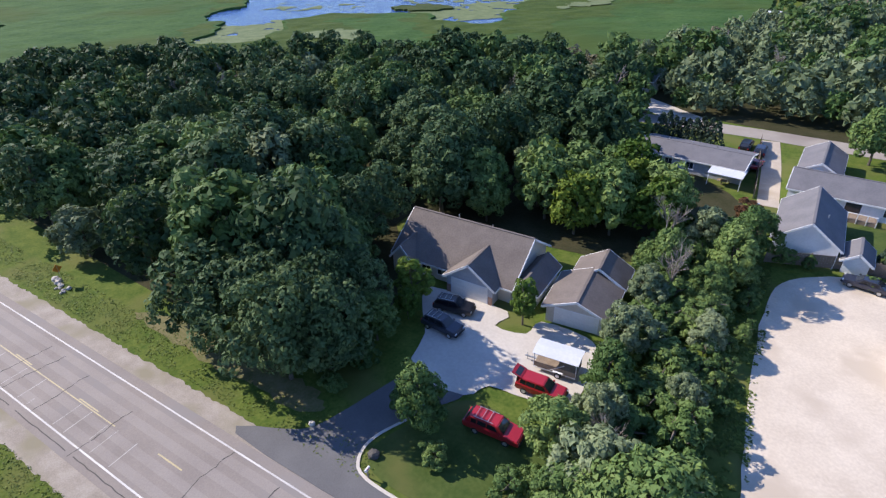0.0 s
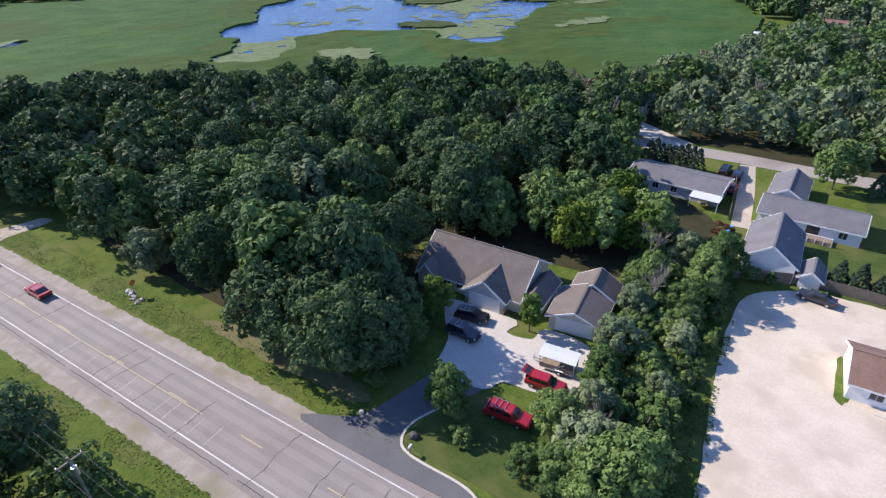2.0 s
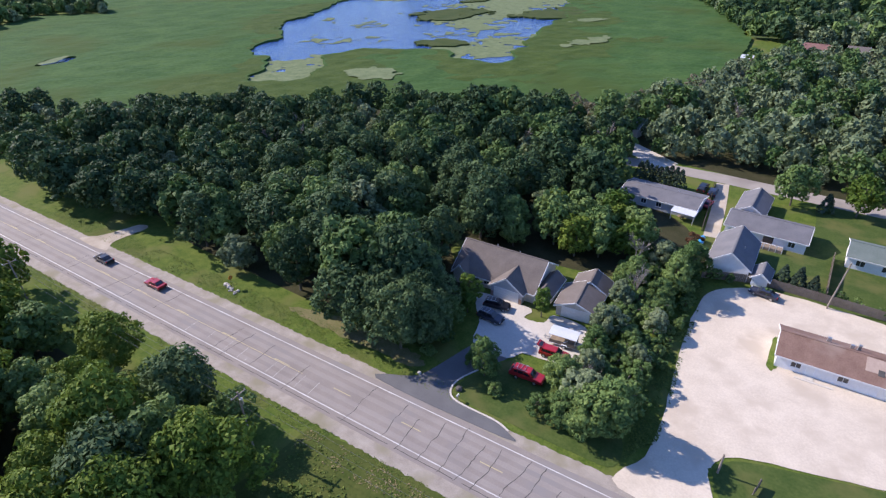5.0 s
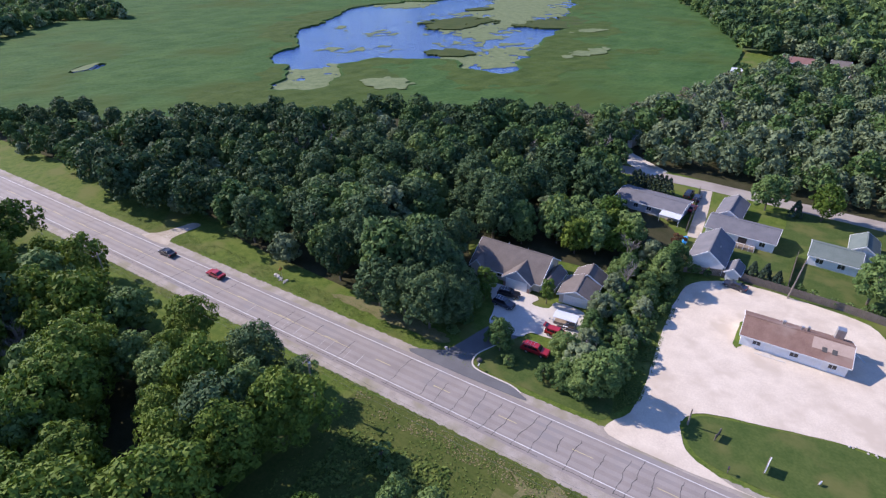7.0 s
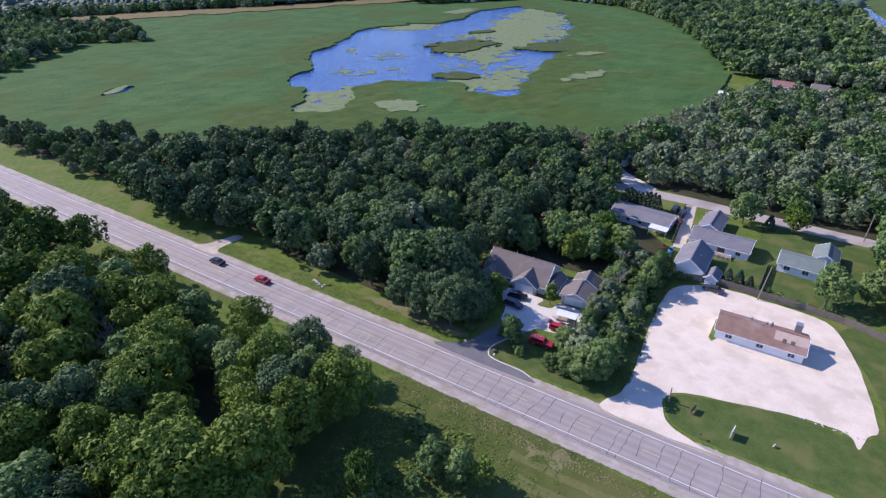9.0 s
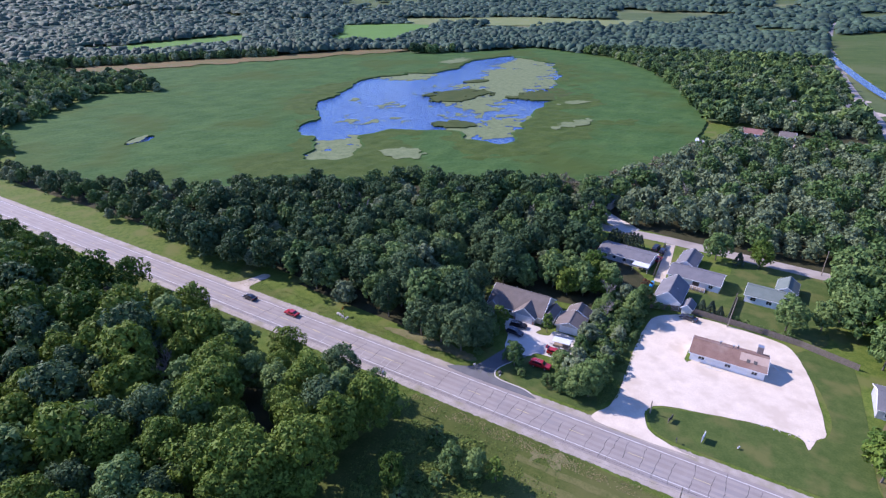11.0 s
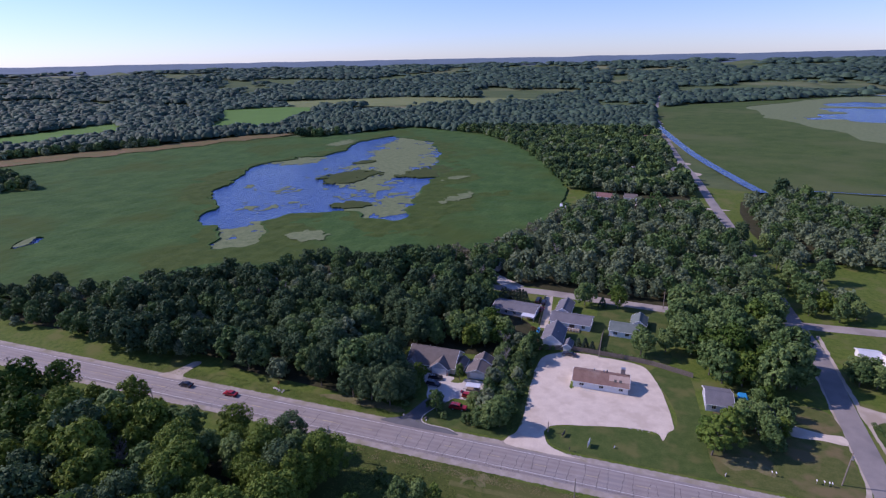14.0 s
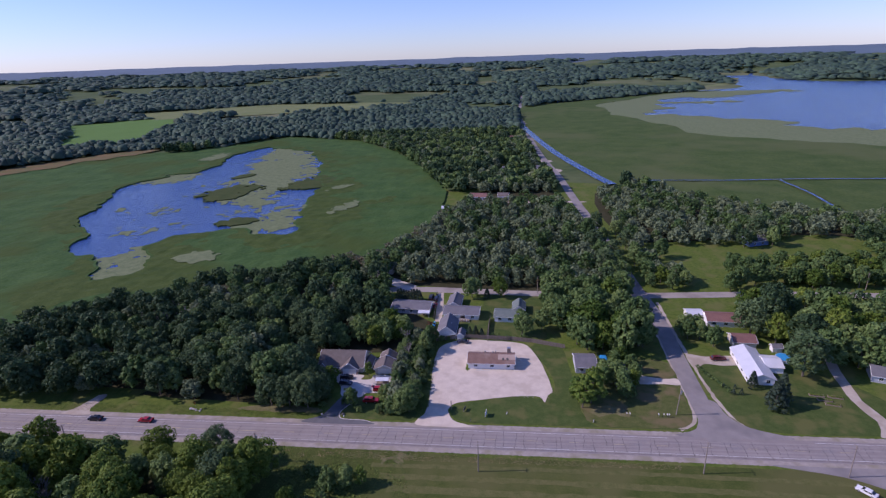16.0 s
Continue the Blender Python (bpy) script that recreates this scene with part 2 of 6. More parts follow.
def sheet(name, field, bounds, step, z, material, drop=0.0, label="", category="", kind="structure", relief=None):
    """A level sheet where field(X, Y) > 0, its edge cut between the cells; drop: the height of its edge."""
    x0, x1, y0, y1 = bounds
    xs, ys = np.arange(x0, x1 + step, step), np.arange(y0, y1 + step, step)
    X, Y = np.meshgrid(xs, ys, indexing="ij")
    F = field(X, Y)
    ins = F > 0
    Z = z + (relief(X, Y) if relief else np.zeros(X.shape))
    verts, faces, index = [], [], {}

    def vert(key, x, y, zz):
        if key not in index:
            index[key] = len(verts)
            verts.append((x, y, zz))
        return index[key]

    cells = ins[:-1, :-1] | ins[1:, :-1] | ins[1:, 1:] | ins[:-1, 1:]
    for i, j in zip(*np.nonzero(cells)):
        loop = []
        ring = ((i, j), (i + 1, j), (i + 1, j + 1), (i, j + 1))
        for k in range(4):
            a, b = ring[k], ring[(k + 1) % 4]
            if ins[a]:
                loop.append((vert(a, X[a], Y[a], Z[a]), False))
            if ins[a] != ins[b]:
                t = F[a] / (F[a] - F[b])
                key = (min(a, b), max(a, b))
                loop.append((vert(key, X[a] + t * (X[b] - X[a]), Y[a] + t * (Y[b] - Y[a]), Z[a] + t * (Z[b] - Z[a])), True))
        if len(loop) > 2:
            faces.append([v for v, _ in loop])
            if drop:
                for (u, cu), (v, cv) in zip(loop, loop[1:] + loop[:1]):
                    if cu and cv:
                        lo = [vert((w, "low"), *verts[w][:2], verts[w][2] - drop) for w in (u, v)]
                        faces.append((u, lo[0], lo[1], v))
    ob = link_mesh(name, verts, faces, material)
    return tagged(ob, label, category, "", kind)


def ribbon(name, line, width, z, material, label, category, kind="structure", parent=None, rough_edge=0.0, seed=1):
    """A strip along a line of points, its edges uneven by rough_edge."""
    rnd = random.Random(seed)
    pts = [Vector(p) for p in line]
    verts, faces = [], []
    for i, p in enumerate(pts):
        d = (pts[min(i + 1, len(pts) - 1)] - pts[max(i - 1, 0)]).normalized()
        n = Vector((-d.y, d.x))
        w = width[i] if isinstance(width, (list, tuple)) else width
        for s in (-1, 1):
            q = p + n * s * (w / 2 + rnd.uniform(-rough_edge, rough_edge))
            verts.append((q.x, q.y, z))
        if i:
            faces.append((2 * i - 2, 2 * i - 1, 2 * i + 1, 2 * i))
    ob = link_mesh(name, verts, [f[::-1] for f in faces], material, parent, "" if parent else label)
    return ob if parent else tagged(ob, label, category, "", kind)


def along(points, step):
    """Points every step metres along a smooth open line."""
    p = [Vector(v) for v in points]
    p = [2 * p[0] - p[1]] + p + [2 * p[-1] - p[-2]]
    out = []
    for i in range(1, len(p) - 2):
        a, b, c, d = p[i - 1], p[i], p[i + 1], p[i + 2]
        n = max(1, int((c - b).length / step))
        for k in range(n):
            t = k / n
            out.append(0.5 * ((2 * b) + (c - a) * t + (2 * a - 5 * b + 4 * c - d) * t * t + (3 * b - a - 3 * c + d) * t ** 3))
    return out + [p[-2]]


def patch(name, poly, z, material, label, category, kind="structure", steps=6, jag=0.0, seed=3):
    """A flat area with a rounded, slightly ragged outline."""
    rnd = random.Random(seed)
    bm = bmesh.new()
    line = rounded(poly, steps)
    vs = [bm.verts.new((x + rnd.uniform(-jag, jag), y + rnd.uniform(-jag, jag), z)) for x, y in line]
    f = bm.faces.new(vs)
    bm.normal_update()
    if f.normal.z < 0:
        f.normal_flip()
    bmesh.ops.triangulate(bm, faces=[f])
    me = bpy.data.meshes.new(name)
    bm.to_mesh(me)
    bm.free()
    me.materials.append(material)
    return tagged(new(name, me), label, category, "", kind)


# ---- the lie of the land ----
MARSH_W = [(-436, 92), (-464, 130), (-492, 165), (-458, 200), (-520, 222), (-575, 238), (-640, 267), (-612, 332), (-553, 408), (-492, 510), (-390, 540), (-300, 660), (-181, 612), (-110, 514),
           (-64, 409), (-33, 315), (-28, 240), (-45, 175), (-62, 142), (-95, 132), (-130, 112), (-165, 82), (-200, 60), (-260, 32), (-330, 30), (-412, 56)]
POND = [(-204, 114), (-222, 143), (-243, 155), (-275, 200), (-299, 226), (-313, 258), (-326, 298), (-338, 330), (-330, 360), (-325, 388), (-304, 402), (-298, 432), (-314, 509), (-290, 560),
        (-222, 522), (-180, 443), (-166, 372), (-147, 312), (-139, 274), (-132, 222), (-129, 198), (-148, 191), (-164, 209), (-180, 198), (-198, 183), (-203, 166), (-187, 140), (-186, 119)]
LAKE = [(2500, 250), (700, 330), (418, 491), (346, 540), (260, 625), (249, 718), (202, 863), (208, 1060), (304, 1180), (451, 1324), (640, 1400), (702, 1674), (860, 2300), (1060, 2300), (918, 1755), (1150, 1560), (2500, 1500)]
MARSH_E = [(108, 330), (90, 400), (66, 560), (50, 740), (40, 1010), (120, 1120), (215, 1180), (420, 1330), (640, 1400), (2500, 700), (2500, 180), (520, 200), (330, 235), (230, 225), (150, 300)]
NORTH_ROAD = [(74, 2), (75.5, 46), (77, 80), (75.5, 106), (73.8, 150), (72.5, 205), (70.2, 240), (67.5, 286), (64, 369), (57, 457), (51.5, 600), (50, 800), (52, 1000), (58, 1180), (75, 1450)]


def land_height(X, Y):
    """Level ground that rises to low hills far away."""
    R = np.hypot(X - 5, Y + 130)
    t = np.clip((R - 1500) / 3000, 0, 1)
    shore = np.clip(-depth_in(LAKE, X, Y) / 160, 0, 1)
    return shore * (t * t * (3 - 2 * t)) * (85 + 4 * waves(X, Y, 1900, 5) + 2 * waves(X, Y, 500, 6))


def build_ground():
    """One sheet out to the hills, in rings that widen."""
    radii = [0.0] + [12 * 1.09 ** k for k in range(71)]
    verts, faces, n = [(0, 0, 0)], [], 120
    for r in radii[1:]:
        a = np.arange(n) * 2 * math.pi / n
        X, Y = r * np.cos(a), r * np.sin(a)
        Z = land_height(X, Y)
        verts += list(zip(X, Y, Z))
    for i in range(n):
        faces.append((0, 1 + i, 1 + (i + 1) % n))
    for k in range(len(radii) - 2):
        for i in range(n):
            a, b = 1 + k * n + i, 1 + k * n + (i + 1) % n
            faces.append((a, a + n, b + n, b))
    ob = link_mesh("ground", verts, faces, GRASS, smooth=True)
    ob.data.materials.append(FAR_LAND)
    for p in ob.data.polygons:
        c = p.center
        p.material_index = int(max(abs(c.x) / 1.6, abs(c.y)) > 330)
    tagged(ob, "grassy level land rising to wooded hills far away", "ground", "", "structure")


build_ground()


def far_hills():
    """Low hills along the horizon, their haze painted in as colour."""
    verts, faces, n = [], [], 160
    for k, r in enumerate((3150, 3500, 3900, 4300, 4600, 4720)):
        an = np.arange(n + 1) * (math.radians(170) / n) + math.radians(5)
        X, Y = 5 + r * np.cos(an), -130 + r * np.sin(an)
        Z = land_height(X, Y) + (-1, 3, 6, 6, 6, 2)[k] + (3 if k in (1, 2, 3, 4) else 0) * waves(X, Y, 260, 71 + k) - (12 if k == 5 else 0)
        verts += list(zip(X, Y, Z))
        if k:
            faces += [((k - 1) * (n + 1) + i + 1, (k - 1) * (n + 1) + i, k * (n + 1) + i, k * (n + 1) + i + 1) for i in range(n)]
    tagged(link_mesh("backdrop", verts, faces, HAZE_HILLS, smooth=True), "distant wooded hills with blue haze painted into their colour", "hills", "", "structure")


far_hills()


def marsh_w(X, Y):
    d = depth_in(MARSH_W, X, Y) + 5 * waves(X, Y, 60, 2)
    p = depth_in(POND, X, Y) + 4.5 * waves(X, Y, 42, 3) + 3.0 * waves(X, Y, 13, 4)
    sp = 1 - ((X + 318) * 0.9 + (Y - 94) * 0.35) ** 2 / 30 - ((Y - 94) * 0.9 - (X + 318) * 0.3) ** 2 / 130 + 0.4 * waves(X, Y, 7, 8)
    return np.minimum(np.minimum(d, -p), -sp * 6)


sheet("marsh_west", marsh_w, (-660, -15, 20, 680), 3.0, 1.1, REED, 1.3, "green reed and sedge marsh round an open pond", "marsh",
      relief=lambda X, Y: 0.25 * waves(X, Y, 9, 9))
patch("pond", [(-345, 85), (-350, 350), (-330, 560), (-200, 560), (-120, 400), (-110, 200), (-180, 90), (-290, 75)], 0.25, WATER, "open blue pond water among reeds", "pond", steps=3)


def reed_island(cx, cy, a, b, turn, seed):
    ca, sa = math.cos(turn), math.sin(turn)

    def f(X, Y):
        u, v = (X - cx) * ca + (Y - cy) * sa, -(X - cx) * sa + (Y - cy) * ca
        return 1 - (u / a) ** 2 - (v / b) ** 2 + 0.5 * waves(X, Y, max(a, b) * 0.8, seed) + 0.4 * waves(X, Y, 7, seed + 3)
    m = 1.6 * max(a, b)
    sheet("reed_island", f, (cx - m, cx + m, cy - m, cy + m), max(1.0, b / 14), 1.1, REED_DARK, 0.9, "ragged dark green reed island in the pond", "reed island", "")


def lily_bed(cx, cy, a, b, turn, seed, cover=0.0, z=0.3):
    ca, sa = math.cos(turn), math.sin(turn)

    def f(X, Y):
        u, v = (X - cx) * ca + (Y - cy) * sa, -(X - cx) * sa + (Y - cy) * ca
        return 1 - (u / a) ** 2 - (v / b) ** 2 + cover + 0.75 * waves(X, Y, 22, seed) + 0.6 * waves(X, Y, 6, seed + 1)
    m = 1.5 * max(a, b)
    tagged(sheet("lily_bed", f, (cx - m, cx + m, cy - m, cy + m), max(1.5, max(a, b) / 70), z + 0.002 * (seed % 40), LILY, 0.0, "pale yellow-green floating lily pads on pond water", "lily pads", "stuff"), group="lily beds")


reed_island(-222, 310, 27, 20, 1.0, 11)
reed_island(-175, 221, 15, 9, 0.4, 12)
reed_island(-241, 377, 13, 7, 1.0, 14)
reed_island(-160, 347, 30, 19, 1.3, 13)
lily_bed(-200, 136, 30, 18, 1.5, 21, 0.35)
lily_bed(-312, 374, 26, 18, 1.0, 23, 0.3)
lily_bed(-222, 435, 130, 31, 1.83, 25, 0.25)
lily_bed(-150, 224, 42, 17, 1.5, 27, 0.0)
lily_bed(-190, 285, 40, 16, 2.2, 29, -0.35)
lily_bed(-240, 230, 120, 60, 2.2, 33, -1.55)
lily_bed(-215, 320, 110, 60, 1.9, 35, -1.25)
for cx, cy, ra, rb, turn, seed in ((-163, 148, 15, 8, 0.3, 51), (-105, 259, 17, 7, 1.2, 53), (-128, 322, 12, 5, 1.0, 55), (-327, 488, 26, 11, 1.5, 59), (-318, 94, 8, 3.2, 2.0, 61)):
    lily_bed(cx, cy, ra, rb, turn, seed, 0.0, 1.42)


def sedge_ring(X, Y):
    p = depth_in(POND, X, Y) + 4.5 * waves(X, Y, 42, 3) + 3.0 * waves(X, Y, 13, 4)
    reach = 16 + 16 * waves(X, Y, 80, 15) + np.clip((-150 - X) * -0.4, 0, 34)
    return np.minimum(-p - 1.5, p + reach + 9 * waves(X, Y, 26, 16) + 3 * waves(X, Y, 9, 17))


sheet("sedge_bed", sedge_ring, (-660, -15, 20, 680), 3.0, 1.16, SEDGE, 0.0, "olive green sedge round the pond", "sedge", "stuff",
      relief=lambda X, Y: 0.25 * waves(X, Y, 9, 9))

# east marsh, canal and lake


def marsh_e(X, Y):
    d = depth_in(MARSH_E, X, Y) + 6 * waves(X, Y, 70, 41)
    lk = depth_in(LAKE, X, Y) + 14 * waves(X, Y, 150, 42)
    return np.minimum(d, -lk)


sheet("marsh_east", marsh_e, (35, 1500, 180, 1420), 6.0, 0.95, REED_EAST, 1.0, "flat green sedge marsh beside a canal and lake", "marsh", relief=lambda X, Y: 0.2 * waves(X, Y, 15, 45))
patch("lake", [(2600, 215), (420, 240), (250, 262), (175, 318), (122, 352), (108, 600), (130, 1000), (190, 1250), (640, 1450), (700, 1700), (870, 2350), (1080, 2350), (940, 1760), (1150, 1580), (2600, 1520)], 0.35, WATER, "wide blue lake with a marshy shore", "lake", steps=3)


def lake_lilies(X, Y):
    lk = depth_in(LAKE, X, Y)
    return 125 - lk + 70 * waves(X, Y, 190, 47) + 20 * waves(X, Y, 35, 48)


sheet("shore_lily_bed", lambda X, Y: np.minimum(lake_lilies(X, Y), depth_in(LAKE, X, Y) + 30), (180, 1500, 250, 1350), 8.0, 0.55, LILY, 0.0, "pale green lily pads along the lake shore", "lily pads", "stuff")
ribbon("canal", along([(104, 325), (98, 349), (73, 479), (56, 620), (43, 755), (36, 900)], 20), [8.5] * 60, 1.3, WATER, "straight narrow blue canal beside the road", "canal")

for line in ([(128, 338.5), (205, 335), (259, 337), (330, 335), (520, 338)], [(240, 334), (241, 288), (236, 238), (232, 208)]):
    ribbon("ditch_bank", along(line, 4), 6.5, 1.36, REED_DARK, "dark sedge bank of a marsh ditch", "ditch bank", rough_edge=0.9, seed=7)
    ribbon("ditch", along(line, 4), 1.9, 1.42, WATER, "narrow water ditch across the marsh", "ditch", rough_edge=0.5, seed=8)

# fields far off
for poly, m, text in (([(-900, 330), (-850, 420), (-840, 590), (-735, 520), (-745, 360)], CROP, "bright green crop field beyond the marsh"),
                      ([(-600, 585), (-690, 730), (-800, 860), (-655, 985), (-590, 800), (-540, 660)], CROP, "bright green crop field between woods"),
                      ([(-660, 990), (-800, 1100), (-560, 1260), (-260, 1220), (-230, 1120), (-430, 1060)], PASTURE, "pale green pasture among hedges"),
                      ([(-640, 262), (-615, 330), (-560, 400), (-500, 505), (-455, 520), (-520, 400), (-570, 320), (-600, 262)], DRY_REED, "rusty brown dry reeds at the marsh edge"),
                      ([(-70, 1750), (-80, 2200), (-20, 2250), (0, 1780)], PASTURE, "pale cleared strip among far woods"),
                      ([(160, 1480), (150, 1700), (560, 1760), (590, 1560)], PASTURE, "pale marsh meadow beyond the woods")):
    poly = [(x + 0.22 * (x - sum(p[0] for p in poly) / len(poly)), y + 0.22 * (y - sum(p[1] for p in poly) / len(poly))) for x, y in poly]
    patch("far_field", poly, 1.7 if m is DRY_REED else 0.9 if m is CROP else 1.2, m, text, "field", steps=10 if m is DRY_REED else 4, jag=9.0 if m is DRY_REED else 1.0)

# ---- the highway ----
XW, XE = -900, 700
ROADX = [(x, -0.4) for x in range(XW, XE + 1, 10)]


def verge(name, y, w, m, z, label, x0=XW, x1=XE, rough=0.3, seed=1):
    ribbon(name, [(x, y) for x in np.arange(x0, x1 + 0.1, 0.5)], w, z, m, label, "road shoulder", rough_edge=rough, seed=seed)


road = ribbon("road", ROADX, 9.0, 0.05, ASPHALT, "worn grey two-lane asphalt highway with cracks", "road")
verge("shoulder_north", 4.9, 2.2, SHOULDER, 0.03, "pale gravel shoulder of the highway", rough=0.16, seed=4)
verge("shoulder_south", -5.7, 2.3, SHOULDER, 0.031, "pale gravel shoulder of the highway", rough=0.16, seed=5)
for y in (-3.65, 3.15):
    for x in range(XW, XE, 40):
        if not (y > 0 and 60 <= x < 100):
            link_mesh("edge_line", [(x, y - 0.075, 0.056), (x + 40, y - 0.075, 0.056), (x + 40, y + 0.075, 0.056), (x, y + 0.075, 0.056)], [(0, 1, 2, 3)], WHITE_LINE, road, "white edge line")
for y in (-2.8, -1.3, 0.7, 2.2):
    for x in range(XW, XE, 80):
        link_mesh("wheel_track", [(x, y - 0.4, 0.0535), (x + 80, y - 0.4, 0.0535), (x + 80, y + 0.4, 0.0535), (x, y + 0.4, 0.0535)], [(0, 1, 2, 3)], TRACK_WEAR, road, "paler polished wheel track")
for k in range(70):
    x = -420 + k * 12.2
    if x < 420:
        ribbon("centre_dash", [(x, -0.42), (x + 3.2, -0.42)], 0.13, 0.057, YELLOW_LINE, "", "", parent=road)
for k, x in enumerate((-84.5, -79.6, -75.0, -71.6, -69.9, -65.2, -63.4, -60.6, -59.2, -56.4)):
    ends = (-3.4, -0.7) if k % 3 != 1 else (-2.6, -0.9) if k % 2 else (-3.4, -2.6)
    ribbon("worn_mark", [(x, ends[0]), (x - 0.12, ends[1])], 0.06 if k % 3 else 0.085, 0.0575, WORN_PAINT, "", "", parent=road)
ribbon("centre_line", [(x, -0.62) for x in range(-190, -55, 5)], 0.11, 0.0572, YELLOW_LINE, "", "", parent=road)
rnd = random.Random(5)
for k in range(150):
    x = -150 + 2.9 * k + rnd.uniform(-0.8, 0.8)
    if x < -45 and rnd.random() < 0.7:
        continue
    if x > 180:
        break
    full = rnd.random() < 0.7
    y0, y1 = (-4.6, rnd.uniform(1.2, 3.7)) if full else (rnd.uniform(-4.2, 0), rnd.uniform(1, 4))
    lean, pts, y, xx = rnd.uniform(0.1, 0.35), [], y0, x
    while y < y1:
        pts.append((xx, y))
        y += 0.45
        xx += rnd.uniform(-0.16, 0.16) + lean * 0.2
    if len(pts) > 2:
        ribbon("tar_crack", pts, [rnd.uniform(0.05, 0.13) for _ in pts], 0.0585, TAR, "", "", parent=road, seed=k)
for y in (-4.35,):
    for k in range(40):
        x = -200 + k * 10
        ribbon("tar_crack", [(x + i * 0.8, y + rnd.uniform(-0.05, 0.05)) for i in range(12)], 0.09, 0.0586, TAR, "", "", parent=road, seed=k)

DRY_SOIL = mat("dry_grassy_soil", (0.095, 0.105, 0.03), (0.175, 0.15, 0.07), 1.6, 0.3, 0.95, 0.03)
# side road, cross road, drives
side_road = ribbon("side_road", along(NORTH_ROAD, 8), [6.2] * 300, 0.062, LANE, "narrow grey side road running north past houses", "road")
patch("side_road_mouth", [(63.5, 4.2), (69, 7.5), (71.6, 14), (72, 22), (79.2, 22), (80.5, 15), (85, 9), (95, 4.2)], 0.066, LANE, "flared grey asphalt mouth of the side road", "road", steps=4)
for k in range(9):
    ribbon("mown_swath", [(x, -12.5 - 4.6 * k + 0.5 * math.sin(x / 31 + k)) for x in range(-24 + 3 * k, 330, 3)], 1.5 + 0.5 * (k % 3), 0.026, SWATH, "paler mown swath across the field", "field", rough_edge=0.35, seed=k)
ribbon("cross_road", along([(-140, 96), (-90, 103), (-31, 107.5), (0, 106), (40, 103.5), (77, 103.2), (138, 106), (190, 105), (330, 102)], 8), [6.0] * 100, 0.045, PALE_LANE, "pale worn cross road behind the houses", "road")
for poly in ([(4, 270), (10, 276), (40, 277), (72, 274), (72, 270), (40, 271)], [(30, 380), (34, 398), (52, 402), (68, 396), (68, 384), (50, 380)], [(28, 432), (40, 446), (62, 444), (62, 434)], [(16, 584), (14, 600), (40, 604), (54, 600), (54, 590)]):
    patch("gravel_yard", poly, 0.06, GRAVEL, "pale gravel yard beside a house", "driveway", steps=4, jag=0.4)
ribbon("side_road_shoulder", along([(64.5, 7.0), (69.6, 10.5), (71.6, 20), (72.4, 46), (73.6, 80), (72.4, 100)], 2), [1.1] * 90, 0.0345, GRAVEL, "pale gravel edge of the side road", "road shoulder", rough_edge=0.25, seed=6)
ribbon("side_road_shoulder", along([(84, 10), (80.5, 20), (79.8, 46), (81, 96)], 2), [1.2] * 80, 0.034, GRAVEL, "pale gravel edge of the side road", "road shoulder", rough_edge=0.25)
patch("drive_mouth", [(-50, 4.4), (-45.5, 7.6), (-43.9, 10), (-41.2, 18.4), (-39.6, 20), (-35, 18.6), (-37.5, 14.5), (-39.3, 10.5), (-39.2, 8), (-37.3, 6.6), (-31, 6.3), (-28.8, 5.6), (-28.6, 4.4)], 0.07, DRIVE, "dark asphalt driveway opening onto the highway", "driveway", steps=4)
patch("court", [(-47, 31.6), (-46, 28), (-43, 24), (-41.2, 18.6), (-35, 18.4), (-33.5, 20.6), (-29.5, 21), (-25.8, 22.8), (-26.2, 30), (-28, 32), (-33, 32), (-33.6, 29.3), (-37.1, 28.9), (-37.0, 31.8)], 0.085, CONCRETE, "pale concrete parking court before the garage", "driveway", steps=3)
patch("farm_track", [(-131.5, 4.4), (-129.4, 7), (-127.4, 11), (-126, 15), (-123, 15), (-123.4, 11), (-123.6, 7), (-122, 4.4)], 0.06, GRAVEL, "short gravel field entrance into the woods", "track", steps=4, jag=0.15)
patch("gravel_lot", [(-13.6, 4.9), (-12.2, 11), (-11.7, 19), (-12.4, 30), (-12.5, 46), (-10.5, 54), (-3, 58.5), (8, 58.4), (20.5, 56.2), (25.2, 47), (27.4, 37), (28.9, 25.5), (27.2, 22.5), (25.9, 18.6), (24.2, 21.6), (17, 21.6), (8, 19.6), (-2, 17), (-4.6, 14.2), (-4.7, 11.6), (-2.4, 7.6), (3, 5.4), (6, 4.9)], 0.075, LIMESTONE, "broad pale crushed limestone parking lot", "parking lot", steps=5, jag=0.12)
patch("lot_lawn", [(-4.2, 12), (-4, 14.2), (-1.5, 16.6), (8, 19.2), (17, 21.3), (26, 21), (30, 28), (28, 40), (23, 54), (34, 57), (36.5, 35), (38, 10), (50, 7.5), (66, 7.5), (60, 7), (20, 6.9), (4, 6.9), (-1.8, 8.2)], 0.052, LAWN, "mown green lawn between the lot and the highway", "lawn", steps=4)
patch("drive_lawn", [(-38.7, 9.5), (-37, 7.4), (-31, 7.1), (-20, 6.9), (-15, 7.6), (-16, 13), (-24, 15), (-30, 18), (-34.5, 18), (-37, 14)], 0.048, LAWN, "mown lawn beside the driveway", "lawn", steps=4)
patch("back_lawn", [(-5.5, 60.5), (22, 58), (30, 62), (30, 76), (34, 102), (6, 102), (4, 90), (-4, 88), (-6, 74)], 0.04, LAWN, "mown back gardens behind the houses", "lawn", steps=3)
DRY_LAWN = mat("dry_lawn", (0.06, 0.085, 0.022), (0.11, 0.12, 0.04), 1.8, 0.35, 0.9, 0.04, c3=(0.15, 0.125, 0.06), size3=7.0, detail=6.0, spec=0.1)
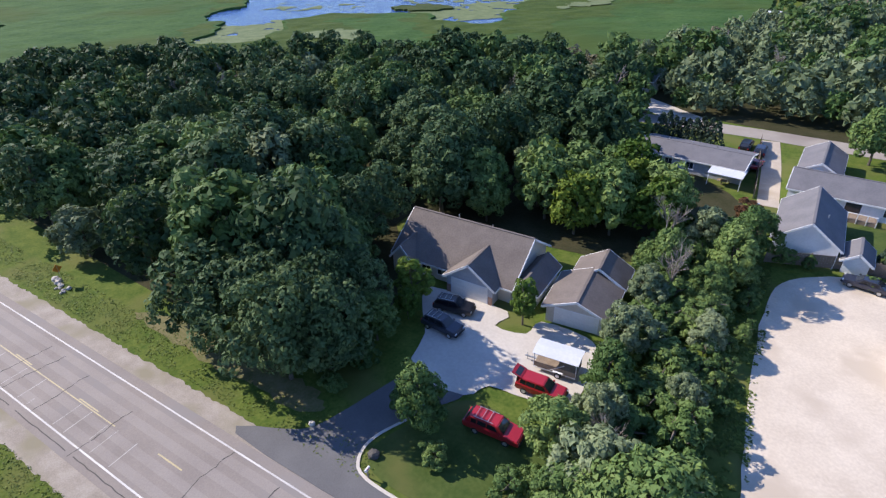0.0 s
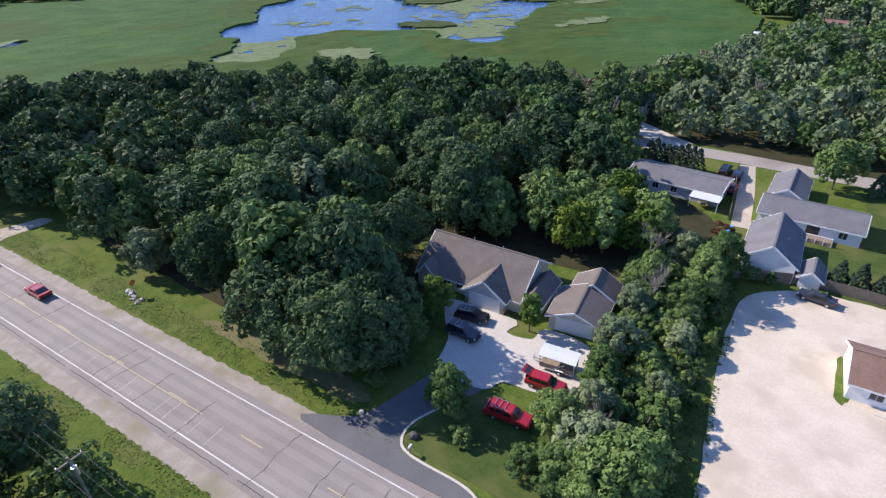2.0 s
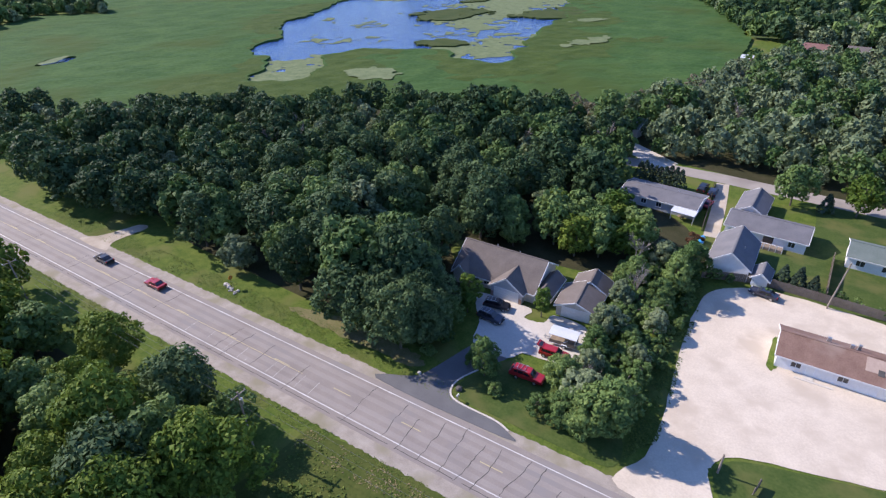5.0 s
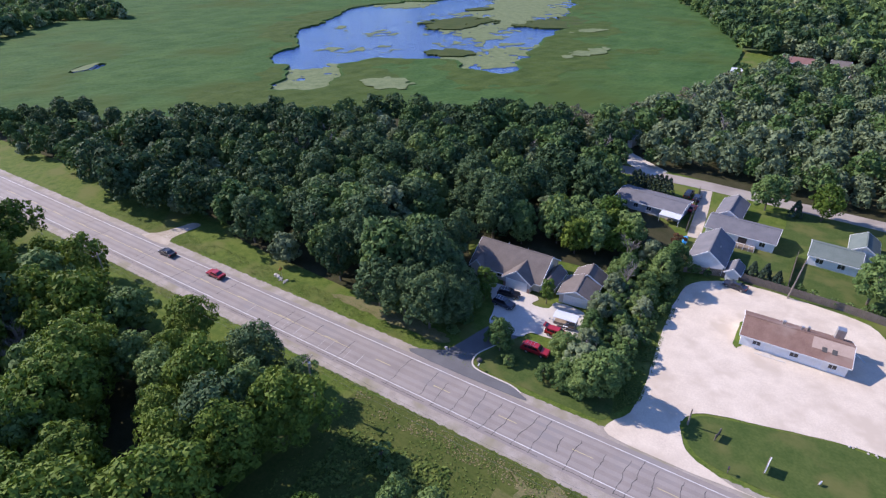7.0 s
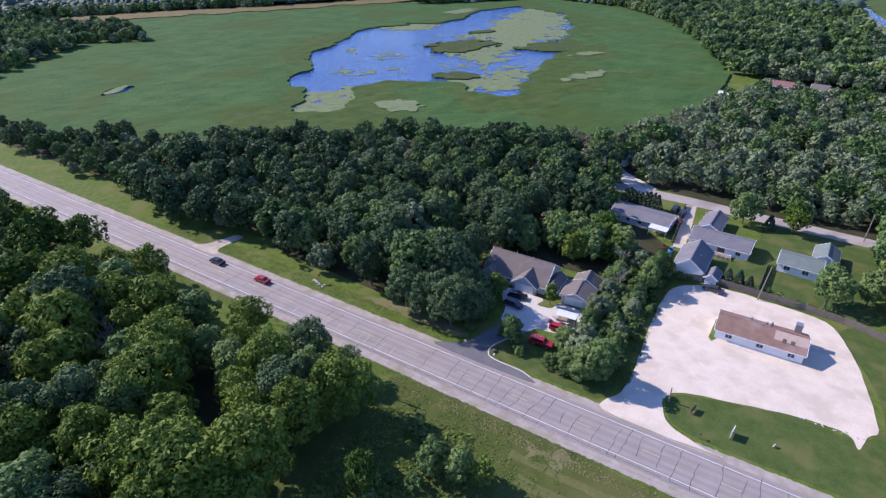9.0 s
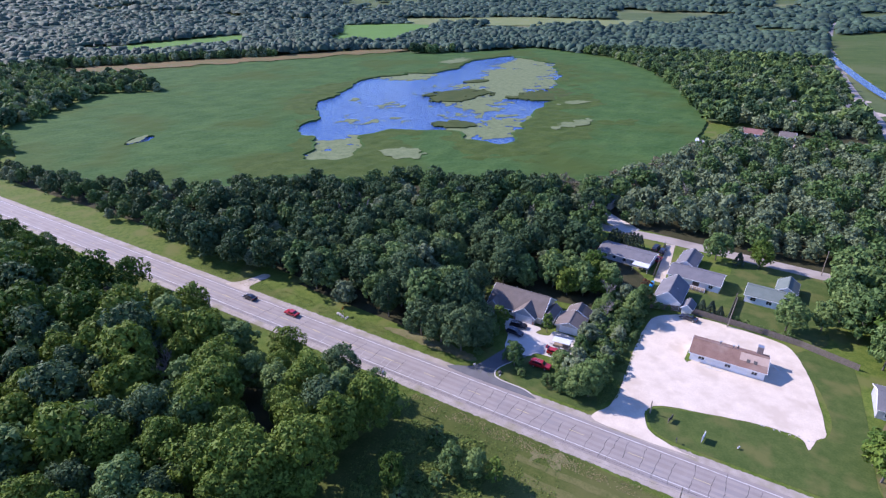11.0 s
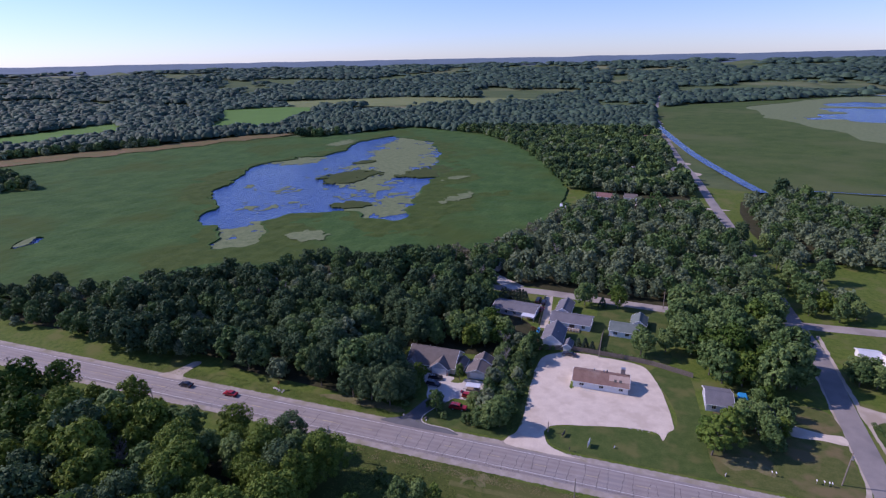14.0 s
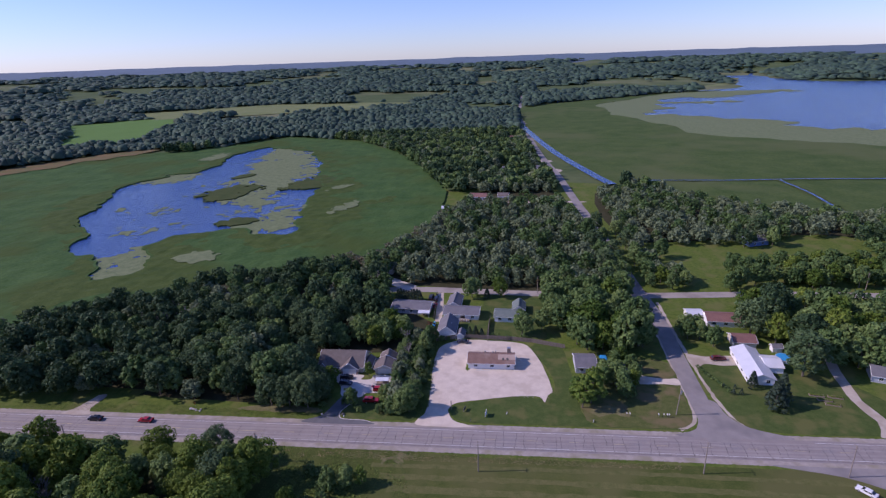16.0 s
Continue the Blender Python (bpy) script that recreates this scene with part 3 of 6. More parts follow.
patch("corner_lawn", [(38, 10), (52, 7.6), (64, 7.6), (69.5, 12), (70.8, 24), (71.5, 44), (60, 46), (40, 36)], 0.046, DRY_LAWN, "patchy corner lawn with bare soil under trees", "lawn", steps=3)
patch("east_lawn", [(84, 10), (81.5, 20), (80.5, 44), (90, 44), (120, 40), (138, 10), (120, 7.2), (95, 7)], 0.044, LAWN, "mown lawn round a long white house", "lawn", steps=3)
patch("bare_soil", [(39.5, 15), (42, 12.2), (46, 13.6), (51, 12.4), (50, 16), (46, 18), (42, 17)], 0.055, DRY_SOIL, "bare brown soil under a tree", "soil", steps=4, jag=0.3)
patch("bare_soil", [(-24, -8.5), (-20, -9.4), (-17, -7.8), (-13, -9), (-15.4, -10), (-16, -12), (-19, -10.8), (-22, -12.5), (-21.6, -10.2)], 0.04, DRY_SOIL, "bare reddish soil beside the highway", "soil", steps=4, jag=0.7)
patch("white_drive", [(57.8, 39.6), (60, 36), (67, 34.2), (71.4, 34.4), (71.4, 30.6), (66, 31), (59, 30.6), (56, 34)], 0.07, LIMESTONE, "pale limestone driveway of the corner house", "driveway", steps=4)
patch("east_drive", [(79.5, 51), (86, 49.6), (97, 50.4), (97, 45), (90, 43.6), (84, 44.5), (79.5, 41)], 0.07, GRAVEL, "grey gravel driveway before a long white house", "driveway", steps=4)
ribbon("east_track", along([(121, 6), (124.5, 14), (123, 24.5), (127, 46), (131, 62)], 4), [3.4] * 30, 0.058, GRAVEL, "gravel track beside the long white house", "track", rough_edge=0.2)
ribbon("mobile_home_drive", along([(-14.6, 74), (-15.4, 90), (-16.6, 104)], 3), [3.0] * 30, 0.05, GRAVEL, "narrow driveway between two houses", "driveway")
ribbon("far_drive", along([(-46, 120), (-38, 114), (-31, 109)], 3), [7.0] * 20, 0.058, CONCRETE, "pale concrete apron off the cross road", "driveway")
patch("south_field", [(-52, -8), (0, -8.2), (120, -8), (400, -8), (400, -300), (-400, -300), (-40, -120), (-50, -60)], 0.02, FIELD, "rough mown field south of the highway", "field", steps=2)
patch("south_drive", [(84, -6.6), (99, -6.6), (116, -6.6), (120, -10), (128, -18), (142, -30), (138, -34), (122, -23), (110, -15), (100, -10)], 0.05, LANE, "gravel drive leaving the highway southward", "driveway", steps=4)
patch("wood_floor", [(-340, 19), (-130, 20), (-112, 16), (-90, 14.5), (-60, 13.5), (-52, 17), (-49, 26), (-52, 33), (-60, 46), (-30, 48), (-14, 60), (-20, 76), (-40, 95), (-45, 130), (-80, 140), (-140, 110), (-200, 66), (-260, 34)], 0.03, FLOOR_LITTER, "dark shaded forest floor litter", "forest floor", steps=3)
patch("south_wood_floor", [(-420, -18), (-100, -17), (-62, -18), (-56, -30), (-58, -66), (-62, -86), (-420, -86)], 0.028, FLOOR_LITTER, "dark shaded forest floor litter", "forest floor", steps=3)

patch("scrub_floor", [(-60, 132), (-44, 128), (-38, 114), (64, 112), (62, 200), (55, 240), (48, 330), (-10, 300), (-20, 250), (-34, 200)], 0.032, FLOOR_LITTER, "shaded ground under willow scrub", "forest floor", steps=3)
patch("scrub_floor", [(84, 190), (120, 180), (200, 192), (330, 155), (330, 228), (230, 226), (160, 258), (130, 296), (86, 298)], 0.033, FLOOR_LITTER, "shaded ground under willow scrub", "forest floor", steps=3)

# ---- trees ----


def crown_cards(r, h, rad, base, lobes, cards, size, cone=0.0):
    """Centres, normals and sizes of the leaf clumps of one crown: rounded lobes over a domed outline, each with clumps on its shell."""
    cen, nor, siz = [], [], []
    per = max(3, cards // lobes)
    ph = r.uniform(0, 6.28, 2)
    mid, tall = base + (h - base) * 0.42, (h - base) * 0.58
    for k in range(lobes):
        a = k * 2.39996 + r.uniform(-0.4, 0.4)
        if cone:
            u = (k + r.uniform(0.1, 0.9)) / lobes
            d, zz, lr = rad * ((1 - u) ** 0.85 + 0.08) * 0.8, base + (h - base) * (0.08 + 0.88 * u), rad * 0.3 * (1.25 - u)
        else:
            reach = rad * (1 + 0.2 * math.sin(2 * a + ph[0]) + 0.12 * math.sin(3 * a + ph[1]))
            w = 1 - 1.68 * (k + r.uniform(0.1, 0.9)) / lobes
            out_by = r.uniform(0.5, 1.1)
            d = reach * 0.8 * math.sqrt(max(0.02, 1 - w * w)) * out_by
            zz = mid + tall * 0.84 * (w if w > 0 else 0.75 * w) * (0.55 + 0.45 * out_by)
            lr = rad * r.uniform(0.15, 0.33)
        c = np.array((d * math.cos(a), d * math.sin(a), zz))
        v = r.normal(size=(per, 3))
        v /= np.linalg.norm(v, axis=1)[:, None]
        out = np.array((c[0] / rad, c[1] / rad, (zz - mid) / tall + 0.35))
        v = np.where((v @ out)[:, None] < -0.25, -v, v)
        cen.append(c + v * lr * r.uniform(0.74, 1.1, (per, 1)) * (1, 1, 0.85))
        n = v + r.normal(scale=0.34, size=(per, 3)) + (0, 0, 0.12)
        nor.append(n / np.linalg.norm(n, axis=1)[:, None])
        siz.append(size * r.uniform(0.6, 1.35, per))
    return np.concatenate(cen), np.concatenate(nor), np.concatenate(siz)


def cards_to_mesh(r, cen, nor, siz):
    """Leaf clumps as drooping three-cornered sprays."""
    n = len(cen)
    t = np.cross(nor, r.normal(size=(n, 3)))
    t /= np.linalg.norm(t, axis=1)[:, None] + 1e-9
    b = np.cross(nor, t)
    s = siz[:, None]
    k = r.uniform(0.55, 0.95, (n, 1))
    v = np.stack((cen + t * s * 0.7, cen - t * s * 0.42 + b * s * 0.6 * k - nor * s * 0.12, cen - t * s * 0.42 - b * s * 0.6 * k - nor * s * 0.12), axis=1).reshape(-1, 3)
    return v, np.arange(3 * n).reshape(-1, 3)


def mesh_of(name, v, quads, material):
    me = bpy.data.meshes.new(name)
    me.vertices.add(len(v))
    me.vertices.foreach_set("co", np.asarray(v, np.float32).ravel())
    loops = np.asarray(quads, np.int32)
    k = loops.shape[1]
    me.loops.add(loops.size)
    me.loops.foreach_set("vertex_index", loops.ravel())
    me.polygons.add(len(loops))
    me.polygons.foreach_set("loop_start", np.arange(0, loops.size, k, dtype=np.int32))
    me.polygons.foreach_set("loop_total", np.full(len(loops), k, np.int32))
    me.materials.append(material)
    me.update(calc_edges=True)
    return me


def trunk_mesh(seed, h, rad, limbs=True):
    r = random.Random(seed)
    bm = bmesh.new()
    lean = (r.uniform(-0.3, 0.3), r.uniform(-0.3, 0.3))
    if not limbs:
        rod(bm, (0, 0, -0.1), (0, 0, h * 0.9), 0.02 * h, 6, 0.02)
    else:
        rod(bm, (0, 0, -0.1), (lean[0], lean[1], h * 0.55), 0.035 * h * 0.6, 6, 0.018 * h * 0.6)
        rod(bm, (lean[0], lean[1], h * 0.54), (lean[0] * 1.5, lean[1] * 1.5, h * 0.88), 0.018 * h * 0.6, 5, 0.03)
    for k in range(5 if limbs else 0):
        a, z = k * 2.4 + r.random(), h * (0.32 + 0.09 * k)
        rod(bm, (lean[0] * z / h, lean[1] * z / h, z), (rad * 0.62 * math.cos(a), rad * 0.62 * math.sin(a), z + h * 0.16), 0.11, 5, 0.03)
    me = bpy.data.meshes.new("trunk")
    bm.to_mesh(me)
    bm.free()
    me.materials.append(BARK)
    return me


SPECIES = {  # height, radius, base of crown, lobes, leaf material, words
    "oak": (13.0, 5.0, 1.6, 78, LEAF_OAK, "tall dark green broadleaf tree with a lumpy crown", "deciduous tree"),
    "elm": (11.5, 4.3, 1.2, 66, LEAF_ELM, "mid green broadleaf tree with an uneven crown", "deciduous tree"),
    "walnut": (12.5, 4.8, 1.2, 84, LEAF_WALNUT, "yellow-green broadleaf tree with a rounded lumpy crown", "deciduous tree"),
    "young": (6.5, 2.3, 0.9, 34, LEAF_LIME, "young bright green tree with a loose crown", "deciduous tree"),
    "willow": (9.5, 3.9, 1.0, 58, LEAF_GREY, "grey-green willow with a loose crown", "deciduous tree"),
    "shrub": (3.4, 2.2, 0.1, 26, LEAF_ELM, "dense leafy green shrub of uneven outline", "shrub"),
    "conifer": (6.5, 2.0, 0.2, 60, LEAF_PINE, "dark green conical conifer", "conifer"),
    "brush": (4.6, 2.6, 0.2, 26, LEAF_BRUSH, "grey-brown half bare shrub", "shrub"),
    "rust": (4.5, 2.2, 0.5, 10, LEAF_RUST, "small rust-brown leaved tree", "deciduous tree"),
}
CROWNS = {}


def crown_variant(kind, k, cards, size):
    key = (kind, k, cards)
    if key not in CROWNS:
        h, rad, base, lobes, leaf = SPECIES[kind][:5]
        r = np.random.RandomState(100 + 17 * k + len(kind))
        CROWNS[key] = (r, *crown_cards(r, h, rad, base, lobes, cards, size, kind == "conifer"))
    return CROWNS[key]


TREES = {}


def tree(kind, x, y, scale, seed, cards=3200, size=0.56, name="tree", group=""):
    """One tree as a thing of its own: trunk and crown."""
    h, rad, base, lobes, leaf, label, cat = SPECIES[kind]
    k = seed % 5
    if (kind, k, cards) not in TREES:
        r, c, n, s = crown_variant(kind, k, cards, size)
        v, q = cards_to_mesh(r, c, n, s)
        TREES[kind, k, cards] = (trunk_mesh(seed, h, rad, kind != "conifer"), mesh_of("crown", v, q, leaf))
    tm, cm = TREES[kind, k, cards]
    ob = new("shrub" if kind == "shrub" else name)
    rr = random.Random(seed * 7 + int(x * 3))
    ob.matrix_world = pose(x, y, 0, 0, 0, rr.uniform(0, 360)) @ Matrix.Diagonal((scale * rr.uniform(0.9, 1.1), scale * rr.uniform(0.9, 1.1), scale * rr.uniform(0.92, 1.1), 1))
    tagged(ob, label, cat, group)
    for nm, me in (("trunk", tm), ("crown", cm)):
        o = new(nm, me)
        o.parent = ob
    return ob


def wood_stuff(name, rows, label, cards, size):
    """Many trees in one object: rows of kind, x, y, scale, seed."""
    by_leaf = {}
    for kind, x, y, sc, seed in rows:
        h, rad, base, lobes, leaf = SPECIES[kind][:5]
        r, c, n, s = crown_variant(kind, 10 + seed % 4, cards, size)
        a = (seed * 1.7) % 6.283
        m = np.array(((math.cos(a), -math.sin(a), 0), (math.sin(a), math.cos(a), 0), (0, 0, 1)))
        by_leaf.setdefault(leaf.name, []).append((c @ m.T * sc + (x, y, 0), n @ m.T, s * sc))
    for leaf, parts in by_leaf.items():
        r = np.random.RandomState(len(parts))
        v, q = cards_to_mesh(r, np.concatenate([p[0] for p in parts]), np.concatenate([p[1] for p in parts]), np.concatenate([p[2] for p in parts]))
        tagged(new(name, mesh_of(name, v, q, bpy.data.materials[leaf])), label, "woods", "", "stuff")


def scatter(poly, gap, seed, holes=()):
    r = random.Random(seed)
    xs, ys = [p[0] for p in poly], [p[1] for p in poly]
    pts = [(x + r.uniform(-0.36, 0.36) * gap, y + r.uniform(-0.36, 0.36) * gap + (i % 2) * gap / 2)
           for i, x in enumerate(np.arange(min(xs), max(xs), gap)) for y in np.arange(min(ys), max(ys), gap)]
    P = np.array(pts)
    ok = depth_in(poly, P[:, 0], P[:, 1]) > 0
    for hole in holes:
        ok &= depth_in(hole, P[:, 0], P[:, 1]) < 0
    return [p for p, o in zip(pts, ok) if o]


NORTH_WOOD = [(-360, 18), (-165, 14), (-134, 12.8), (-127, 17), (-117, 16), (-112, 12.8), (-90, 12.4), (-58, 12.8), (-50, 18), (-51, 26), (-60, 31), (-62, 48), (-30, 50), (-26, 64), (-38, 72),
              (-40, 98), (-48, 128), (-80, 130), (-115, 113), (-160, 80), (-195, 60), (-260, 33)]
rnd = random.Random(8)
rest = []
for i, (x, y) in enumerate(scatter(NORTH_WOOD, 6.9, 3, ([(-46, 47), (-20, 47), (-20, 72), (-46, 70)],))):
    kind = rnd.choice(("oak",) * 6 + ("elm",) * 3 + ("willow",))
    if y > 85 or x < -180:
        kind = rnd.choice(("oak", "oak", "elm", "willow", "elm"))
    sc = rnd.uniform(0.62, 1.0 + 0.16 * math.sin(x * 0.13) * math.cos(y * 0.17)) * (0.84 if x < -190 else 1.13)
    if -100 < x < -55 and y < 42:
        sc *= 1.18
    if x > -112 and y < 75:
        tree(kind, x, y, sc, i, group="trees of the north wood")
    else:
        rest.append((kind, x, y, sc, i))
wood_stuff("north_wood", rest, "dense dark green broadleaf woods beside the marsh", 1120, 0.9)

SOUTH_WOOD = [(-420, -13), (-180, -12.5), (-125, -11.8), (-70, -12), (-59, -15), (-49, -25), (-50, -42), (-47, -62), (-58, -86), (-420, -86)]
rest = []
for i, (x, y) in enumerate(scatter([p if p[0] > -400 else (-260, p[1]) for p in SOUTH_WOOD], 8.3, 5)):
    kind = rnd.choice(("walnut", "walnut", "walnut", "walnut", "elm", "oak"))
    sc = rnd.uniform(0.85, 1.38) * (1.1 if x > -66 else 0.76 if y > -20 else 0.92 if y > -27 else 1.06)
    rest.append((kind, x, y, sc, i))
wood_stuff("south_wood_edge", [q for q in rest if q[1] > -92], "dense green broadleaf woods south of the highway", 6200, 0.41)
wood_stuff("south_wood", [q for q in rest if -135 < q[1] <= -92], "dense green broadleaf woods south of the highway", 2300, 0.68)
wood_stuff("south_wood_west", [q for q in rest if q[1] <= -135], "dense green broadleaf woods south of the highway", 1200, 0.85)

# trees and shrubs round the houses
for i, (kind, x, y, sc) in enumerate((
        ("young", -34.6, 30.6, 0.92), ("elm", -36.3, 13.2, 0.6), ("shrub", -39.0, 14.5, 0.7), ("young", -47.5, 28.5, 0.95), ("young", -46.0, 25.2, 0.7), ("shrub", -33.5, 11.0, 0.6),
         ("elm", -40, 57.3, 0.85), ("elm", -33.5, 57.5, 0.9), ("elm", -26, 56.5, 0.85), ("willow", -20.5, 55, 0.75),
        ("elm", -23.8, 25.4, 0.56), ("willow", -23.5, 31.0, 0.66), ("willow", -23.0, 20.0, 0.62), ("elm", -25.0, 15.5, 0.66), ("elm", -22.5, 11.3, 0.6), ("willow", -20.5, 14.8, 0.6), ("willow", -24, 40, 0.6), ("elm", -23.5, 46.5, 0.62), ("oak", -50.5, 17.5, 0.9), ("oak", -56, 15, 0.95), ("oak", -55, 20.5, 1.08), ("oak", -52, 13.2, 0.85), ("oak", -57, 12.6, 0.92), ("oak", -63, 12.4, 0.9), ("oak", -47.6, 14.3, 0.6), ("elm", -46.8, 20.6, 0.55), ("oak", -55, 24.5, 0.85), ("elm", -54.5, 13.6, 0.6), ("elm", -60, 12.6, 0.6), ("shrub", -45.6, 17.0, 0.7), ("shrub", -46.2, 12.8, 0.6), ("rust", -17.0, 66.5, 0.9),
        ("conifer", -0.6, 62.6, 0.62), ("conifer", 1.8, 62.0, 0.7), ("conifer", 4.2, 61.6, 0.6), ("shrub", -2.6, 56.6, 0.5), ("elm", 34.9, 76.6, 1.0), ("elm", 44.2, 76.9, 1.1), ("elm", 45.1, 62.4, 0.95), ("elm", 28.5, 68.5, 0.8),
        ("elm", 38, 90, 1.05), ("elm", 50, 92, 1.0), ("elm", 57, 80, 0.95), ("elm", 52, 68, 0.85), ("oak", 61.7, 110.9, 0.9), ("elm", 62, 92, 0.9), ("elm", -1.4, 99, 0.92), ("walnut", 11.5, 99.6, 0.86), ("willow", -17.5, 26, 0.5), ("willow", -17.0, 36, 0.52), ("elm", -18.2, 44, 0.55), ("elm", -17.2, 52.5, 0.6), ("elm", -18.5, 11.5, 0.62), ("shrub", -11.5, 57.6, 0.62), ("shrub", -8.8, 58.2, 0.5),
        ("elm", 91.6, 110, 0.8), ("elm", 116.5, 108, 0.9), ("elm", 84, 67.4, 0.75), ("oak", 117, 70, 1.5), ("oak", 121, 52, 1.3), ("conifer", 96.4, 19.3, 1.55), ("conifer", 99.6, 23, 1.5), ("elm", 71, 122, 0.85), ("elm", 70.4, 136, 0.95), ("oak", 71, 150, 0.9), ("elm", 82.5, 148, 0.9), ("oak", 81.5, 165, 0.95), ("elm", 70.5, 176, 0.9), ("oak", 70, 196, 1.0), ("elm", 81, 190, 0.95), ("elm", 68, 106.5, 0.7), ("elm", 163, 172, 1.0), ("oak", 147, 170, 0.9), ("oak", 160, 186, 1.1), ("elm", 146, 184, 1.0), ("oak", 113.5, 38, 1.45),
        ("elm", 154, 72, 0.9), ("oak", 131.6, 58.7, 0.9), ("oak", 147, 54, 1.0), ("elm", 124.6, 128, 1.0), ("elm", 152, 120, 0.9), ("elm", 176, 128, 1.0), ("elm", 81.1, 140, 0.9), ("elm", 97, 152, 1.0),
        ("young", 36.5, 20.5, 1.5), ("young", 42.2, 24.4, 1.5), ("elm", 52.1, 22.2, 0.62), ("elm", 20.3, 63.8, 0.98), ("oak", 108, 66, 1.35), ("elm", -15.6, 55.4, 0.72), ("elm", -17, 48.6, 0.72), ("elm", 54, 51, 0.7), ("oak", 139, 44, 0.9), ("elm", 65.2, 55.6, 0.65),
        ("elm", -33.3, -22.5, 0.62), ("elm", -28.8, -21.5, 0.58), ("young", -25, -20.4, 0.95), ("walnut", -41, -31, 0.6), ("elm", -58.5, -14.0, 0.72), 
        ("elm", -17.2, 11.6, 0.86), ("elm", -19.8, 10.6, 0.8), ("willow", -21.2, 13.4, 0.9), ("oak", -50.6, 11.8, 1.02), ("oak", -47.6, 14.4, 0.86), ("oak", -50.4, 21.6, 0.72), ("oak", -59, 33, 0.85), ("oak", -60.5, 40, 0.8), ("elm", -57, 29, 0.8), ("oak", -56, 48.5, 0.9), ("elm", -49, 49.5, 0.72), ("young", 37.5, 16.5, 1.7), ("young", 40.5, 19, 1.8), ("elm", 64.5, 116, 1.15), ("oak", 63.5, 127, 1.1), ("elm", 64, 143, 1.15), ("oak", 63, 160, 1.1), ("elm", 63.5, 186, 1.1), ("conifer", 144, 34, 0.9), ("elm", 160, 40, 0.9), ("elm", 172, 60, 1.0), ("elm", 190, 78, 1.0), ("elm", 166, 20, 0.8))):
    close, small = -60 < x < -10 and 5 < y < 60, kind in ("young", "shrub", "conifer")
    tree(kind, x, y, sc, 300 + i, cards=(2600 if close else 1500) if small else 6000 if close else 3200, size=(0.3 if close else 0.4) if small else 0.41 if close else 0.56)

# close groves among the houses and the east road
grove = []
for poly, gap, lo, hi, sd in (([(27, 64), (34, 60), (37, 52), (58, 51), (68, 60), (69.5, 99), (55, 100), (34, 100), (31, 82)], 7.4, 1.0, 1.4, 31),
                              ([(126, 40), (160, 42), (160, 80), (128, 82), (112, 84), (110, 66)], 7.8, 0.95, 1.4, 32),
                              ([(122, 111), (205, 112), (205, 138), (150, 134), (128, 128)], 7.5, 0.7, 1.1, 33),
                              ([(82, 56), (92, 54), (94, 68), (84, 74)], 7.0, 0.6, 0.8, 34),
                              ([(82, 112), (102, 113), (100, 124), (84, 124)], 7.5, 0.6, 0.9, 35),
                              ([(-44, 51), (-24, 53), (-21, 66), (-36, 69), (-46, 66)], 4.9, 0.7, 0.92, 36),
                              ([(46, 24), (57, 23), (60, 29), (58, 44), (47, 44)], 5.0, 0.5, 0.75, 37)):
    grove += [(rnd.choice(("elm", "elm", "elm", "walnut")), x, y, rnd.uniform(lo, hi), i) for i, (x, y) in enumerate(scatter(poly, gap, sd))]
for i, (kind, x, y, sc, sd) in enumerate(grove):
    tree(kind, x, y, sc, 900 + i, 1800, 0.76, group="garden trees")

# shrubby strip between court and lot, and scrub by the marsh
for i, (x, y) in enumerate(scatter([(-29, 9), (-15.5, 9.5), (-13.9, 30), (-13.6, 47), (-13.5, 57), (-27, 56), (-24.5, 34), (-23, 26), (-24, 20)], 2.9, 9)):
    tree("shrub", x, y, rnd.uniform(0.75, 1.35) * min(1, (-12.6 - x) / 6 + 0.28), 600 + i, cards=1900, size=0.28, group="shrubs of the strip")
rows = [(rnd.choice(("willow", "elm", "willow", "willow")), x, y, rnd.uniform(0.5, 1.12), i) for i, (x, y) in
        enumerate(scatter([(-60, 132), (-44, 128), (-38, 112), (67, 110), (65, 200), (58, 240), (50, 330), (-10, 300), (-20, 250), (-34, 200)], 5.7, 12, ([(-35, 262), (-35, 300), (62, 302), (64, 266)],)))]
rows += [(rnd.choice(("willow", "elm", "willow")), x, y, rnd.uniform(0.65, 1.0), i) for i, (x, y) in
         enumerate(scatter([(82, 112), (104, 125), (120, 160), (200, 190), (330, 150), (330, 230), (230, 228), (160, 262), (130, 300), (88, 300), (84, 200)], 7.0, 14, ([(90, 128), (90, 166), (145, 172), (162, 172), (162, 182), (168, 160), (148, 138)],)))]
rows += [(rnd.choice(("elm", "oak")), x, y, rnd.uniform(0.7, 1.05), i) for i, (x, y) in
         enumerate(scatter([(160, 10), (150, 90), (180, 98), (420, 98), (420, 10)], 9.0, 15))]
rows += [(rnd.choice(("elm", "oak")), x, y, rnd.uniform(0.7, 1.0), i) for i, (x, y) in
         enumerate(scatter([(200, 112), (210, 190), (420, 180), (420, 112)], 9.0, 16))]
brush = [("brush", x, y, rnd.uniform(0.6, 1.25), i) for i, (x, y) in enumerate(scatter([(-92, 128), (-60, 130), (-36, 150), (-22, 205), (-14, 246), (-30, 240), (-40, 200), (-58, 158), (-84, 142)], 4.2, 71))]
brush += [("brush", x, y, rnd.uniform(0.6, 1.1), i) for i, (x, y) in enumerate(scatter([(-10, 228), (50, 222), (58, 262), (0, 264)], 5.0, 72))]
wood_stuff("marsh_brush", brush, "grey-brown leafless brush at the marsh edge", 150, 0.75)
